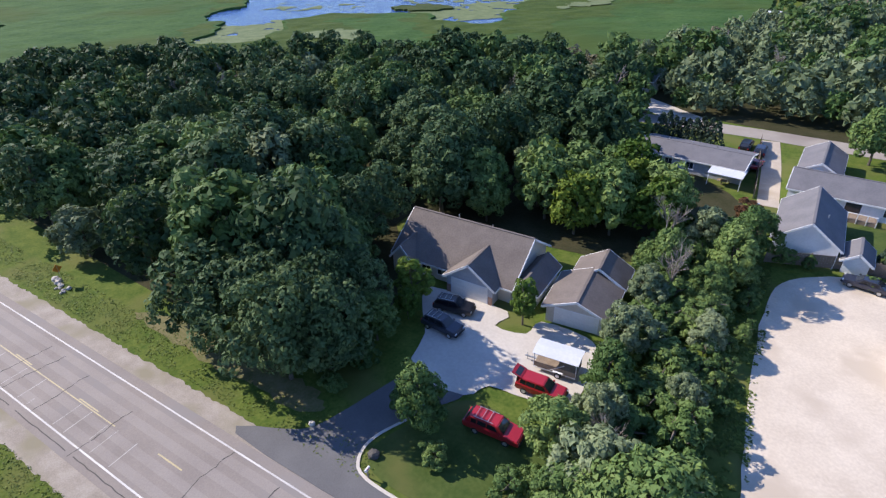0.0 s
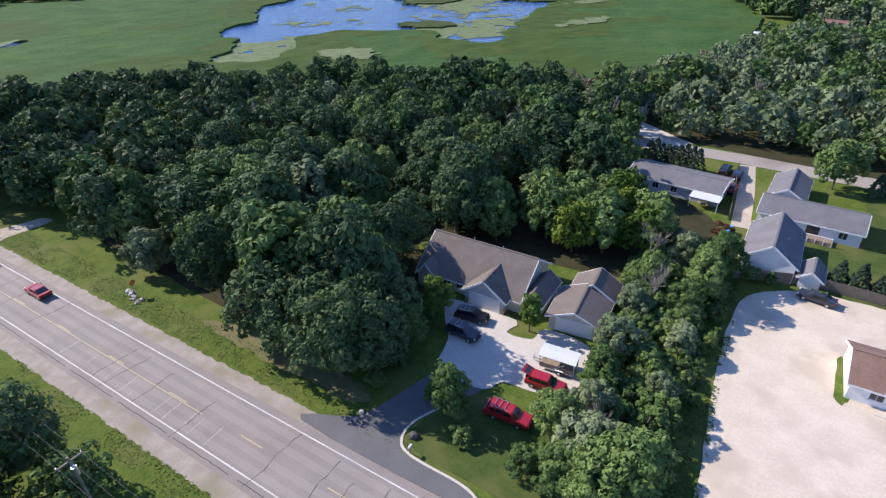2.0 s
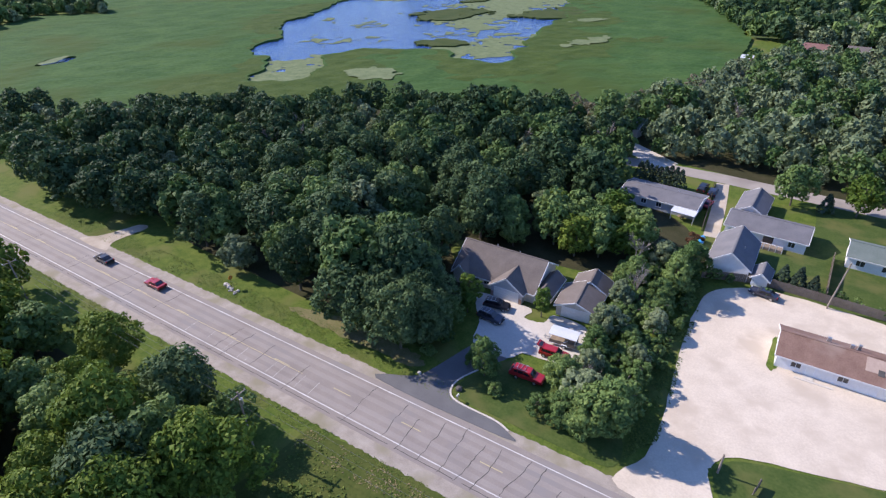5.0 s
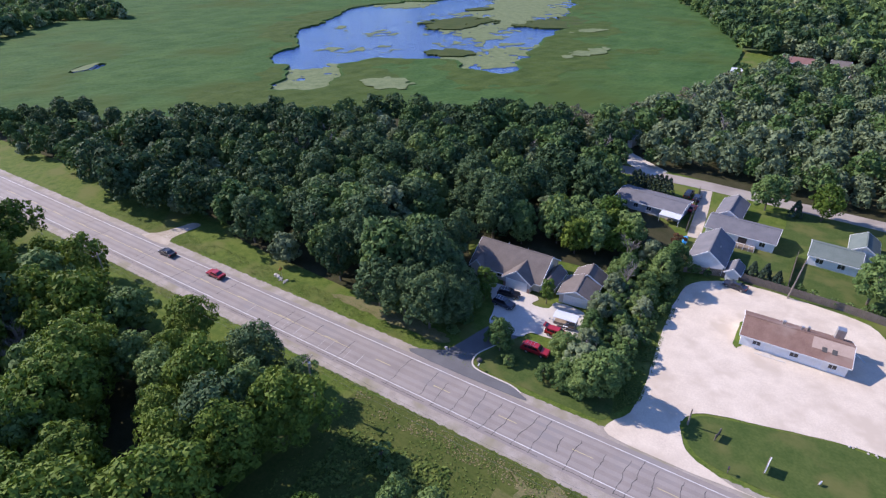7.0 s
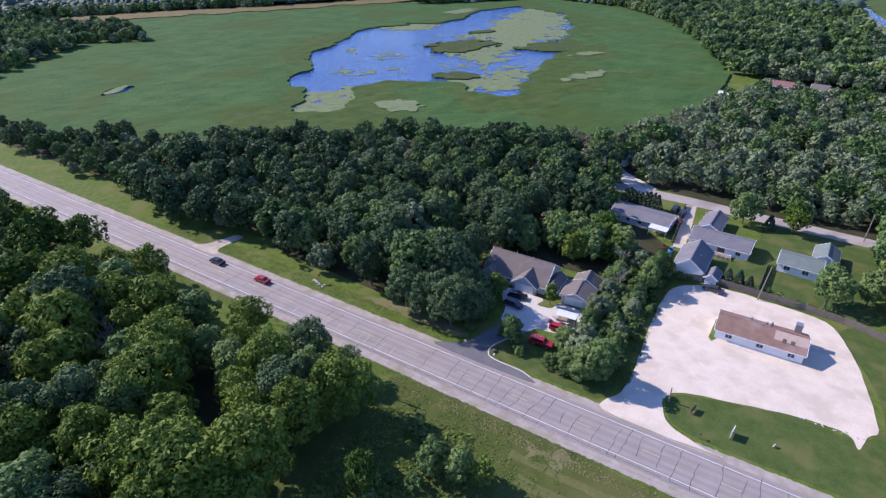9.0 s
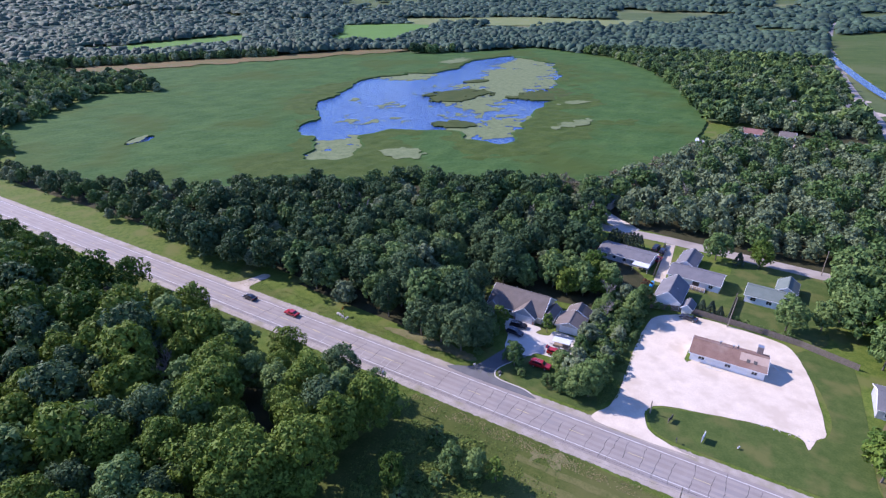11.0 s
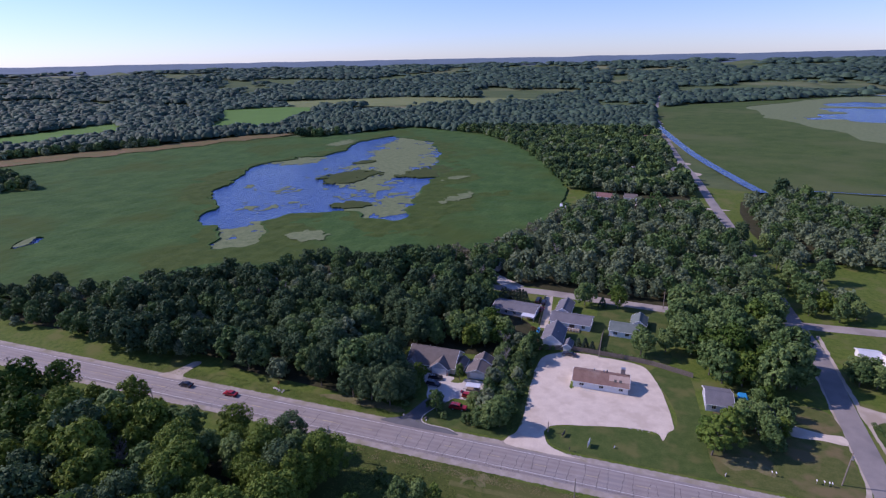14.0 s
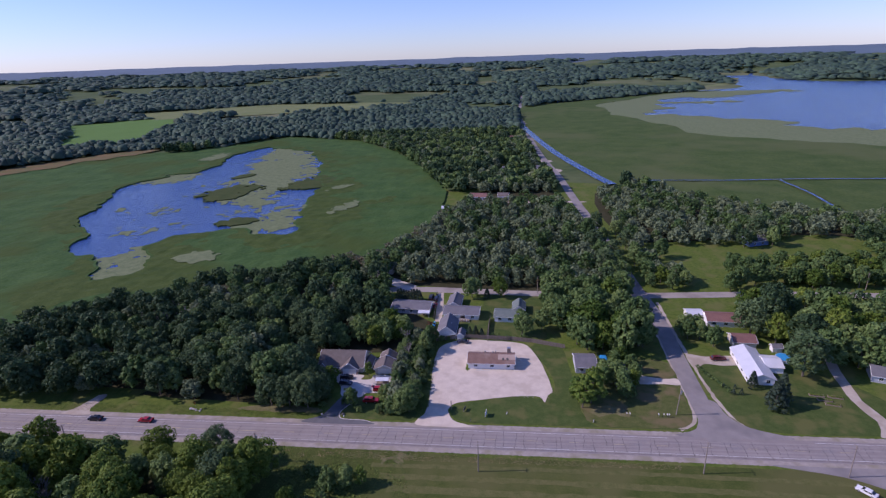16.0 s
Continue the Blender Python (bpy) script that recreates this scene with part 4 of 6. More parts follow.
wood_stuff("scrub_wood", rows, "grey-green willow scrub and broadleaf trees", 270, 1.3)


def far_forest():
    """Tree crowns as lumps that stand closer together near by; none on water, marsh, fields or roads."""
    r = np.random.RandomState(4)
    P = []
    d = 200.0
    while d < 3300:
        gap = 9.3 if d < 720 else max(7.5, d / 105)
        n = int(2.05 * d / gap)
        a = math.radians(-74) + (np.arange(n) + r.uniform(-0.4, 0.4, n)) * (2.05 / n)
        dd = d + r.uniform(-0.4, 0.4, n) * gap
        P.append(np.stack((dd * np.sin(a), -100 + dd * np.cos(a), np.full(n, gap)), axis=1))
        d += gap * 0.8
    P = np.concatenate(P)
    X, Y, G = P.T
    ok = depth_in(MARSH_W, X, Y) < 4
    ok &= (depth_in(MARSH_E, X, Y) < 2) & (depth_in(LAKE, X, Y) < 5)
    road_poly = [(x - 9, y) for x, y in NORTH_ROAD] + [(x + 9, y) for x, y in NORTH_ROAD[::-1]]
    ok &= depth_in(road_poly, X, Y) < 0
    ok &= np.abs(Y) > 22
    ok &= ~((X > -200) & (X < 420) & (Y < 300)) & ~((X > -360) & (Y < 130) & (X < 0)) & (Y > 15)
    for poly in ([(-900, 330), (-850, 420), (-840, 590), (-735, 520), (-745, 360)], [(-600, 585), (-690, 730), (-800, 860), (-655, 985), (-590, 800), (-540, 660)],
                 [(-660, 990), (-800, 1100), (-560, 1260), (-260, 1220), (-230, 1120), (-430, 1060)], [(-70, 1750), (-80, 2200), (-20, 2250), (0, 1780)], [(160, 1480), (150, 1700), (560, 1760), (590, 1560)],
                 [(-660, 240), (-615, 330), (-560, 400), (-500, 505), (-440, 540), (-430, 400), (-570, 230)], [(40, 330), (60, 330), (50, 1000), (98, 500), (104, 330)], [(-40, 262), (-35, 300), (40, 305), (42, 268)],
                 [(8, 374), (10, 402), (66, 402), (66, 378)], [(20, 428), (20, 450), (62, 450), (62, 430)], [(-20, 578), (-18, 606), (52, 606), (54, 582)], [(4, 628), (6, 652), (52, 650), (52, 630)]):
        cx, cy = sum(p[0] for p in poly) / len(poly), sum(p[1] for p in poly) / len(poly)
        ok &= depth_in([(x + 0.22 * (x - cx), y + 0.22 * (y - cy)) for x, y in poly], X, Y) < 1
    clear = waves(X, Y, 420, 61)
    ok &= (clear < 0.3) | (Y < 900)
    X, Y, G = X[ok], Y[ok], G[ok]
    near = np.hypot(X - 5, Y + 130) < 790
    q = random.Random(3)
    wood_stuff("mid_wood", [(q.choice(("oak", "elm", "willow", "elm")), x, y, q.uniform(0.75, 1.12), i) for i, (x, y) in enumerate(zip(X[near], Y[near]))], "broadleaf woods beyond the marsh", 84, 2.4)
    X, Y, G = X[~near], Y[~near], G[~near]
    Z = land_height(X, Y)
    n = len(X)
    ring = 6
    verts = np.zeros((n, 2 * ring + 1, 3))
    rad = G * r.uniform(0.55, 1.1, n)
    hgt = np.clip(9 + 3.5 * waves(X, Y, 130, 62) + r.uniform(-4, 3.5, n), 4, 15) * np.clip(G / 12, 1, 1.35)
    for k in range(ring):
        a = k * 2 * math.pi / ring + r.uniform(-0.3, 0.3, n)
        for lvl, (fr, fz) in enumerate(((0.95, 0.42), (0.72, 0.82))):
            w = rad * fr * r.uniform(0.6, 1.35, n)
            verts[:, lvl * ring + k] = np.stack((X + w * np.cos(a), Y + w * np.sin(a), Z + hgt * fz * r.uniform(0.7, 1.25, n)), axis=1)
    verts[:, 2 * ring] = np.stack((X + rad * r.uniform(-0.35, 0.35, n), Y + rad * r.uniform(-0.35, 0.35, n), Z + hgt), axis=1)
    tris = []
    for k in range(ring):
        j = (k + 1) % ring
        tris += [(k, j, ring + j), (k, ring + j, ring + k), (ring + k, ring + j, 2 * ring)]
    T = (np.array(tris)[None] + (np.arange(n) * (2 * ring + 1))[:, None, None]).reshape(-1, 3)
    tagged(new("far_wood", mesh_of("far_wood", verts.reshape(-1, 3), T, LEAF_FAR_HAZE)), "wide green woods stretching to the horizon, tinted bluish for haze", "woods", "", "stuff")


far_forest()

# ---- buildings ----
SHINGLE_BROWN = mat("brown_shingles", (0.115, 0.096, 0.086), (0.165, 0.14, 0.126), 2.0, 0.18, 0.9, 0.012)
SHINGLE_GREY = mat("grey_shingles", (0.115, 0.115, 0.125), (0.165, 0.16, 0.172), 2.0, 0.18, 0.9, 0.012)
SHINGLE_GREEN = mat("grey_green_shingles", (0.105, 0.135, 0.12), (0.145, 0.178, 0.16), 2.0, 0.18, 0.9, 0.012)
SHINGLE_RUST = mat("weathered_rust_shingles", (0.165, 0.095, 0.072), (0.235, 0.145, 0.112), 1.6, 0.2, 0.9, 0.012, c3=(0.26, 0.185, 0.15), size3=5.0)
SHINGLE_RED = mat("red_brown_shingles", (0.17, 0.085, 0.075), (0.23, 0.12, 0.1), 2.0, 0.2, 0.9, 0.012)
METAL_ROOF = mat("pale_metal_roof", (0.62, 0.64, 0.66), (0.72, 0.73, 0.75), 3.0, 0.3, 0.45, 0.002, 0.2)
SIDING_WHITE = mat("white_siding", (0.68, 0.68, 0.68), (0.78, 0.78, 0.78), 2.0, 0.3, 0.6, 0.004)
SIDING_GREY = mat("grey_siding", (0.36, 0.37, 0.4), (0.45, 0.46, 0.49), 2.0, 0.3, 0.6, 0.004)
SIDING_TAN = mat("tan_siding", (0.5, 0.45, 0.38), (0.6, 0.54, 0.47), 2.0, 0.3, 0.65, 0.004)
BRICK = mat("brown_brick", (0.25, 0.15, 0.11), (0.34, 0.22, 0.17), 0.6, 0.1, 0.9, 0.008)
TRIM = mat("white_trim", (0.72, 0.72, 0.72), (0.82, 0.82, 0.82), 1.0, 0.2, 0.5)
GLASS = mat("window_glass", (0.02, 0.024, 0.03), (0.035, 0.04, 0.05), 1.0, 0.3, 0.05, 0.0, 0.0, spec=0.8)
DOOR_WHITE = mat("white_garage_door", (0.7, 0.69, 0.66), (0.78, 0.77, 0.74), 1.0, 0.2, 0.5)
WOOD = mat("weathered_wood", (0.2, 0.15, 0.11), (0.3, 0.24, 0.18), 0.8, 0.08, 0.85, 0.005)
METAL = mat("galvanised_metal", (0.4, 0.41, 0.42), (0.55, 0.56, 0.57), 0.5, 0.1, 0.4, 0.0, 0.8)


def slab(bm, corners, thick):
    """A roof plane with thickness from its four (or three) upper corners."""
    p = [Vector(c) for c in corners]
    n = (p[1] - p[0]).cross(p[2] - p[0]).normalized()
    if n.z < 0:
        p, n = p[::-1], -n
    hi, lo = [bm.verts.new(v) for v in p], [bm.verts.new(v - n * thick) for v in p]
    bm.faces.new(hi), bm.faces.new(lo[::-1])
    for i in range(len(p)):
        j = (i + 1) % len(p)
        bm.faces.new((hi[j], hi[i], lo[i], lo[j]))
    return bm


def gable(parent, x0, x1, y0, y1, eave, ridge, axis, roof_m, wall_m, over=0.5, z0=0.0, wall_label="", roof_label=""):
    """Walls with gables and two roof planes; axis: the way the ridge runs."""
    bm = bmesh.new()
    if axis == "x":
        c, rise = (y0 + y1) / 2, (ridge - eave) / ((y1 - y0) / 2)
        prof, along_x = [(y0, z0), (y1, z0), (y1, eave), (c, ridge), (y0, eave)], (x0, x1)
        vs = [[bm.verts.new((x, y, z)) for y, z in prof] for x in along_x]
    else:
        c, rise = (x0 + x1) / 2, (ridge - eave) / ((x1 - x0) / 2)
        prof = [(x0, z0), (x1, z0), (x1, eave), (c, ridge), (x0, eave)]
        vs = [[bm.verts.new((x, y, z)) for x, z in prof] for y in (y0, y1)]
    bm.faces.new(vs[0]), bm.faces.new(vs[1][::-1])
    for i in range(5):
        j = (i + 1) % 5
        bm.faces.new((vs[0][i], vs[1][i], vs[1][j], vs[0][j]))
    bmesh.ops.recalc_face_normals(bm, faces=bm.faces)
    part("wall", bm, wall_m, parent, wall_label)
    lift = 0.16
    low = eave - rise * over + lift
    for s in (-1, 1):
        if axis == "x":
            e = y0 - over if s < 0 else y1 + over
            bm = slab(bmesh.new(), [(x0 - over * 0.7, e, low), (x1 + over * 0.7, e, low), (x1 + over * 0.7, c, ridge + lift), (x0 - over * 0.7, c, ridge + lift)], 0.14)
            fas = boxed(x0 - over * 0.7, x1 + over * 0.7, e - 0.04, e + 0.04, low - 0.24, low - 0.02)
        else:
            e = x0 - over if s < 0 else x1 + over
            bm = slab(bmesh.new(), [(e, y0 - over * 0.7, low), (e, y1 + over * 0.7, low), (c, y1 + over * 0.7, ridge + lift), (c, y0 - over * 0.7, ridge + lift)], 0.14)
            fas = boxed(e - 0.04, e + 0.04, y0 - over * 0.7, y1 + over * 0.7, low - 0.24, low - 0.02)
        part("roof", bm, roof_m, parent, roof_label)
        part("fascia", fas, TRIM, parent, "white fascia board")
        for g in (0, 1):
            if axis == "x":
                xx = x0 - over * 0.7 - 0.03 if g == 0 else x1 + over * 0.7 + 0.03
                bm = slab(bmesh.new(), [(xx - 0.04, e, low), (xx + 0.04, e, low), (xx + 0.04, c, ridge + lift), (xx - 0.04, c, ridge + lift)], 0.26)
            else:
                yy = y0 - over * 0.7 - 0.03 if g == 0 else y1 + over * 0.7 + 0.03
                bm = slab(bmesh.new(), [(e, yy - 0.04, low), (e, yy + 0.04, low), (c, yy + 0.04, ridge + lift), (c, yy - 0.04, ridge + lift)], 0.26)
            part("rake_board", bm, TRIM, parent, "white rake board")
    bm = bmesh.new()
    if axis == "x":
        box(bm, x0 - over * 0.7, x1 + over * 0.7, c - 0.14, c + 0.14, ridge + lift - 0.03, ridge + lift + 0.035)
    else:
        box(bm, c - 0.14, c + 0.14, y0 - over * 0.7, y1 + over * 0.7, ridge + lift - 0.03, ridge + lift + 0.035)
    part("ridge_cap", bm, roof_m, parent)


def opening(parent, kind, side, a, w, z, h, at):
    """A window or door on a wall: side s, n, w or e; a: its centre along the wall; at: the wall's place."""
    out = {"s": -1, "n": 1, "w": -1, "e": 1}[side]

    def b(u0, u1, z0, z1, d0, d1):
        d0, d1 = sorted((at + out * d0, at + out * d1))
        return boxed(u0, u1, d0, d1, z0, z1) if side in "sn" else boxed(d0, d1, u0, u1, z0, z1)
    fr = part(kind, b(a - w / 2 - 0.09, a + w / 2 + 0.09, z - 0.09 if kind == "window" else z, z + h + 0.09, 0.0, 0.05), TRIM, parent)
    if kind == "window":
        n = 2 if w > 0.9 else 1
        for k in range(n):
            part("pane", b(a - w / 2 + k * w / n + 0.03, a - w / 2 + (k + 1) * w / n - 0.03, z, z + h, 0.05, 0.065), GLASS, fr, "dark window pane")
        part("sill", b(a - w / 2 - 0.12, a + w / 2 + 0.12, z - 0.13, z - 0.09, 0.0, 0.12), TRIM, fr)
    elif kind == "garage_door":
        for k in range(4):
            part("panel", b(a - w / 2, a + w / 2, z + k * h / 4 + 0.012, z + (k + 1) * h / 4 - 0.012, 0.05, 0.075), DOOR_WHITE, fr)
    else:
        part("door_leaf", b(a - w / 2, a + w / 2, z + 0.02, z + h, 0.05, 0.08), GLASS if kind == "patio_door" else DOOR_WHITE, fr)
    return fr


def vent_pipe(parent, x, y, z, h=0.5, r=0.08):
    part("vent_pipe", rod(bmesh.new(), (x, y, z - 0.3), (x, y, z + h), r), METAL, parent, "grey roof vent pipe")


def main_house():
    h = thing("house", pose(0, 0, 0), "single-storey house with brown shingle gable roofs and attached garage", "house")
    gable(h, -53.4, -37.4, 33.4, 43.6, 2.5, 6.0, "x", SHINGLE_BROWN, SIDING_TAN, 0.6)
    gable(h, -45.0, -39.0, 31.9, 37.4, 2.5, 4.7, "y", SHINGLE_BROWN, SIDING_GREY, 0.5, wall_label="grey siding gable over the garage")
    gable(h, -37.4, -34.6, 33.8, 40.4, 2.2, 3.3, "y", SHINGLE_BROWN, SIDING_WHITE, 0.45)
    gable(h, -53.2, -50.4, 32.4, 37.0, 2.5, 4.1, "y", SHINGLE_BROWN, SIDING_TAN, 0.4)
    opening(h, "garage_door", "s", -42.0, 4.6, 0.1, 2.1, 31.9)
    part("brick_plinth", boxed(-45.0, -44.5, 31.8, 31.9, 0, 1.1), BRICK, h, "brown brick plinth")
    part("brick_plinth", boxed(-39.5, -39.0, 31.8, 31.9, 0, 1.1), BRICK, h, "brown brick plinth")
    for a in (-48.9, -46.6):
        opening(h, "window", "s", a, 1.3, 0.9, 1.2, 33.4)
    opening(h, "window", "s", -36.0, 1.2, 0.9, 1.1, 33.8)
    opening(h, "window", "e", 37.4, 1.4, 0.9, 1.1, -34.6)
    vent_pipe(h, -47.4, 39.0, 5.9)
    vent_pipe(h, -43.5, 40.6, 4.8, 0.35)


def second_garage():
    h = thing("detached_garage", pose(-29.6, 37.4, 0, 0, 0, 4), "detached garage with a stepped brown shingle roof", "garage")
    gable(h, -3.5, 3.0, -4.6, 2.0, 2.2, 3.6, "y", SHINGLE_BROWN, SIDING_TAN, 0.5)
    gable(h, -2.4, 3.2, 2.0, 6.0, 2.3, 4.0, "y", SHINGLE_BROWN, SIDING_TAN, 0.45)
    opening(h, "garage_door", "s", -0.2, 4.6, 0.1, 2.0, -4.6)


def lot_building():
    h = thing("roadside_building", pose(8.4, 41.2, 0), "low white building with a weathered rusty shingle roof on the lot", "building")
    gable(h, -8.2, 8.2, -3.5, 3.9, 2.5, 4.1, "x", SHINGLE_RUST, SIDING_WHITE, 0.5)
    for a, w in ((-5.6, 1.3), (0.3, 1.3), (6.0, 1.3)):
        opening(h, "window", "s", a, w, 1.0, 0.8, -3.5)
    opening(h, "door", "s", -3.7, 0.95, 0.05, 2.05, -3.5)
    opening(h, "door", "s", 5.0, 0.95, 0.05, 2.05, -3.5)
    for x, y, w in ((-2.5, 1.2, 0.5), (0.4, 1.0, 0.45), (1.4, 1.6, 0.4)):
        part("roof_vent", boxed(x, x + w, y, y + w, 3.2, 4.5, 0.03), METAL, h, "square roof vent")
    part("chimney", boxed(5.7, 7.0, 2.4, 3.7, 2.2, 5.2, 0.04), METAL, h, "tall grey sheet metal flue box")
    for x in (3.9, 5.4):
        part("roof_patch", slab(bmesh.new(), [(x, -2.5, 3.16), (x + 0.75, -2.5, 3.16), (x + 0.75, -1.6, 3.55), (x, -1.6, 3.55)], 0.05), TAR, h, "darker roof patch")
    part("roof_patch", slab(bmesh.new(), [(2.4, -2.2, 3.245), (8.5, -2.2, 3.245), (8.5, -0.1, 4.153), (2.4, -0.1, 4.153)], 0.05), mat("new_tan_shingles", (0.34, 0.25, 0.2), (0.42, 0.32, 0.26), 1.0, 0.2, 0.9), h, "pale new shingle patch")
    part("step", boxed(-4.4, -3.0, -4.5, -3.5, 0, 0.17, 0.02), CONCRETE, h)
    part("slab", boxed(-5.5, -0.5, -4.9, -4.5, 0.05, 0.14, 0.02), CONCRETE, h, "pale concrete walk slab")
    part("pipe", rod(bmesh.new(), (8.2, 3.0, 1.9), (11.2, 2.2, 0.3), 0.08), METAL, h)


def ranch(name, x, y, turn, w, d, roof_m, wall_m, label, eave=2.4, ridge=3.7, axis="x", wins=(), doors=(), cat="house"):
    h = thing(name, pose(x, y, 0, 0, 0, turn), label, cat)
    gable(h, -w / 2, w / 2, -d / 2, d / 2, eave, ridge, axis, roof_m, wall_m, 0.45)
    for a, ww in wins:
        opening(h, "window", "s", a, ww, 0.95, 1.05, -d / 2)
    for a, ww in doors:
        opening(h, "patio_door", "s", a, ww, 0.1, 2.0, -d / 2)
    return h


main_house()
second_garage()
lot_building()
r1 = ranch("mobile_home", -27.3, 85.4, -6, 17.2, 8.6, SHINGLE_GREY, SIDING_GREY, "long grey mobile home with a shallow shingle roof", 2.5, 3.5, wins=((-6, 1.2), (-3, 1.2), (0.5, 1.2)))
for x in (-5, -1, 3):
    vent_pipe(r1, x, 1.4, 3.3, 0.3)
r2 = ranch("house", -4.8, 80.5, -4, 15.0, 8.4, SHINGLE_GREY, SIDING_WHITE, "long white ranch house with a grey shingle roof", 2.5, 4.1, wins=((-5.4, 1.2), (5, 1.2)), doors=((0.8, 1.9),))
gable(r2, -7.2, -1.6, 4.2, 15, 2.4, 4.0, "y", SHINGLE_GREY, SIDING_WHITE, 0.4)
g3 = ranch("garage", -9.5, 65.4, -2, 7.0, 11.8, SHINGLE_GREY, SIDING_WHITE, "tall white garage with a steep grey shingle roof", 2.8, 5.4, "y", cat="garage")
vent_pipe(g3, 1.6, -1, 4.5, 0.3)
ranch("garden_shed", -4.0, 61.2, -4, 2.6, 4.2, SHINGLE_GREY, SIDING_WHITE, "small white garden shed with a grey gable roof", 1.9, 2.9, "y", cat="shed")
r4 = ranch("house", 14.2, 78.3, -4, 9.4, 7.6, SHINGLE_GREEN, SIDING_WHITE, "white house with a pale grey-green shingle roof", 2.5, 3.9, wins=((-2.5, 1.4), (1.6, 1.4)))
gable(r4, 2.4, 7.6, 3.8, 11.5, 2.5, 4.1, "y", SHINGLE_GREEN, SIDING_WHITE, 0.4)
ranch("house", 41.5, 41.0, 0, 7.0, 9.0, SHINGLE_GREY, SIDING_GREY, "small grey house among garden trees", 2.5, 4.2, wins=((-1.5, 1.2), (1.8, 1.2)))
ranch("corner_house", 53, 33.5, 4, 6.0, 9.0, SHINGLE_GREY, SIDING_GREY, "grey house half hidden by trees", 2.5, 4.2, "y", wins=((0, 1.2),))
ranch("house", 102, 77.5, -4, 14.0, 8.5, SHINGLE_RED, SIDING_WHITE, "white house with a red-brown roof", 2.5, 4.0, wins=((-4.5, 1.4), (0, 1.4), (4, 1.4)))
ranch("garage", 102.5, 60, -4, 8.0, 7.0, SHINGLE_RED, SIDING_TAN, "garage with a red-brown roof", 2.4, 3.9, cat="garage")
r8 = ranch("white_house", 98.6, 42.0, -5, 8.0, 20.0, METAL_ROOF, SIDING_WHITE, "long white house with a pale metal roof", 2.5, 4.0, "y", wins=((-2, 1.2), (2, 1.2)))
ranch("house", 149, 88, 0, 13.0, 8.0, SHINGLE_BROWN, SIDING_TAN, "tan house with a brown roof on the cross road", 2.5, 4.0, wins=((-4, 1.4), (0, 1.4), (4, 1.4)))
ranch("house", 172, 88, 0, 12.0, 8.0, SHINGLE_RED, SIDING_WHITE, "pale house with a reddish roof on the cross road", 2.5, 4.0, wins=((-3, 1.4), (3, 1.4)))
ranch("small_barn", 89.4, 131, 0, 5.0, 7.0, METAL_ROOF, SIDING_WHITE, "small white outbuilding in a meadow", 2.5, 3.8, "y", cat="shed")
ranch("house", 155, 177, 20, 12.0, 9.0, SHINGLE_GREY, mat("blue_siding", (0.12, 0.2, 0.42), (0.16, 0.25, 0.5), 2.0, 0.3, 0.6), "blue house among trees", 2.8, 4.6, wins=((-3, 1.3), (2, 1.3)))
ranch("boat_shed", -28.5, 252.5, 0, 4.5, 5.5, METAL_ROOF, SIDING_WHITE, "small pale shed at the marsh edge", 2.0, 2.8, cat="shed")
for x, y, w, d, turn in ((-4, 282, 14, 8, -8), (14, 283, 8, 7, -5), (22, 390, 16, 9, 10), (44, 392, 10, 8, 4), (32, 440, 10, 8, 5), (-57, 662, 40, 14, 5), (20, 640, 16, 9, 5), (36, 638, 10, 8, 8), (-8, 592, 12, 9, 0), (22, 596, 13, 8, 4), (-48, 131, 9, 8, -10), (-84, 118, 9, 7, 0)):
    far_roof = (SHINGLE_GREY, SHINGLE_BROWN, SHINGLE_RED, SHINGLE_GREEN)[int(abs(x) + y) % 4]
    ranch("house", x, y, turn, w, d, far_roof, SIDING_WHITE if int(y) % 2 else SIDING_TAN, "low house among trees near the marsh", 3.0, 5.0, wins=((-w / 4, 1.4), (w / 4, 1.4)))

# ---- vehicles ----
def paint(name, c, rough=0.35):
    return mat(name, c, tuple(v * 1.1 for v in c), 1.0, 0.2, rough, 0.0, 0.0, clear=0.6)


RED = paint("red_car_paint", (0.32, 0.012, 0.018))
BLACK = paint("black_car_paint", (0.012, 0.012, 0.015))
DARK_BLUE = paint("dark_blue_car_paint", (0.02, 0.025, 0.045))
SILVER = paint("silver_car_paint", (0.3, 0.31, 0.33))
MAROON = paint("maroon_car_paint", (0.12, 0.02, 0.025))
WHITE_PAINT = paint("white_vehicle_paint", (0.7, 0.7, 0.7))
RUBBER = mat("tyre_rubber", (0.02, 0.02, 0.02), (0.035, 0.035, 0.035), 0.3, 0.05, 0.9)
LAMP_WHITE = mat("headlamp_lens", (0.6, 0.6, 0.6), (0.7, 0.7, 0.7), 0.3, 0.1, 0.2)
LAMP_RED = mat("tail_lamp_lens", (0.35, 0.02, 0.02), (0.45, 0.03, 0.03), 0.3, 0.1, 0.2)
PLASTIC = mat("dark_plastic", (0.02, 0.02, 0.022), (0.03, 0.03, 0.032), 0.3, 0.05, 0.6)


def side_extrude(bm, profile, y0, y1):
    """A body from its side profile (x, z), as wide as y0 to y1."""
    a, b = [bm.verts.new((x, y0, z)) for x, z in profile], [bm.verts.new((x, y1, z)) for x, z in profile]
    bm.faces.new(a), bm.faces.new(b[::-1])
    for i in range(len(profile)):
        j = (i + 1) % len(profile)
        bm.faces.new((a[j], a[i], b[i], b[j]))
    bmesh.ops.recalc_face_normals(bm, faces=bm.faces)
    return bm


def softened(bm, w):
    bmesh.ops.bevel(bm, geom=list(bm.edges), offset=w, segments=2, affect="EDGES", clamp_overlap=True)
    return bm


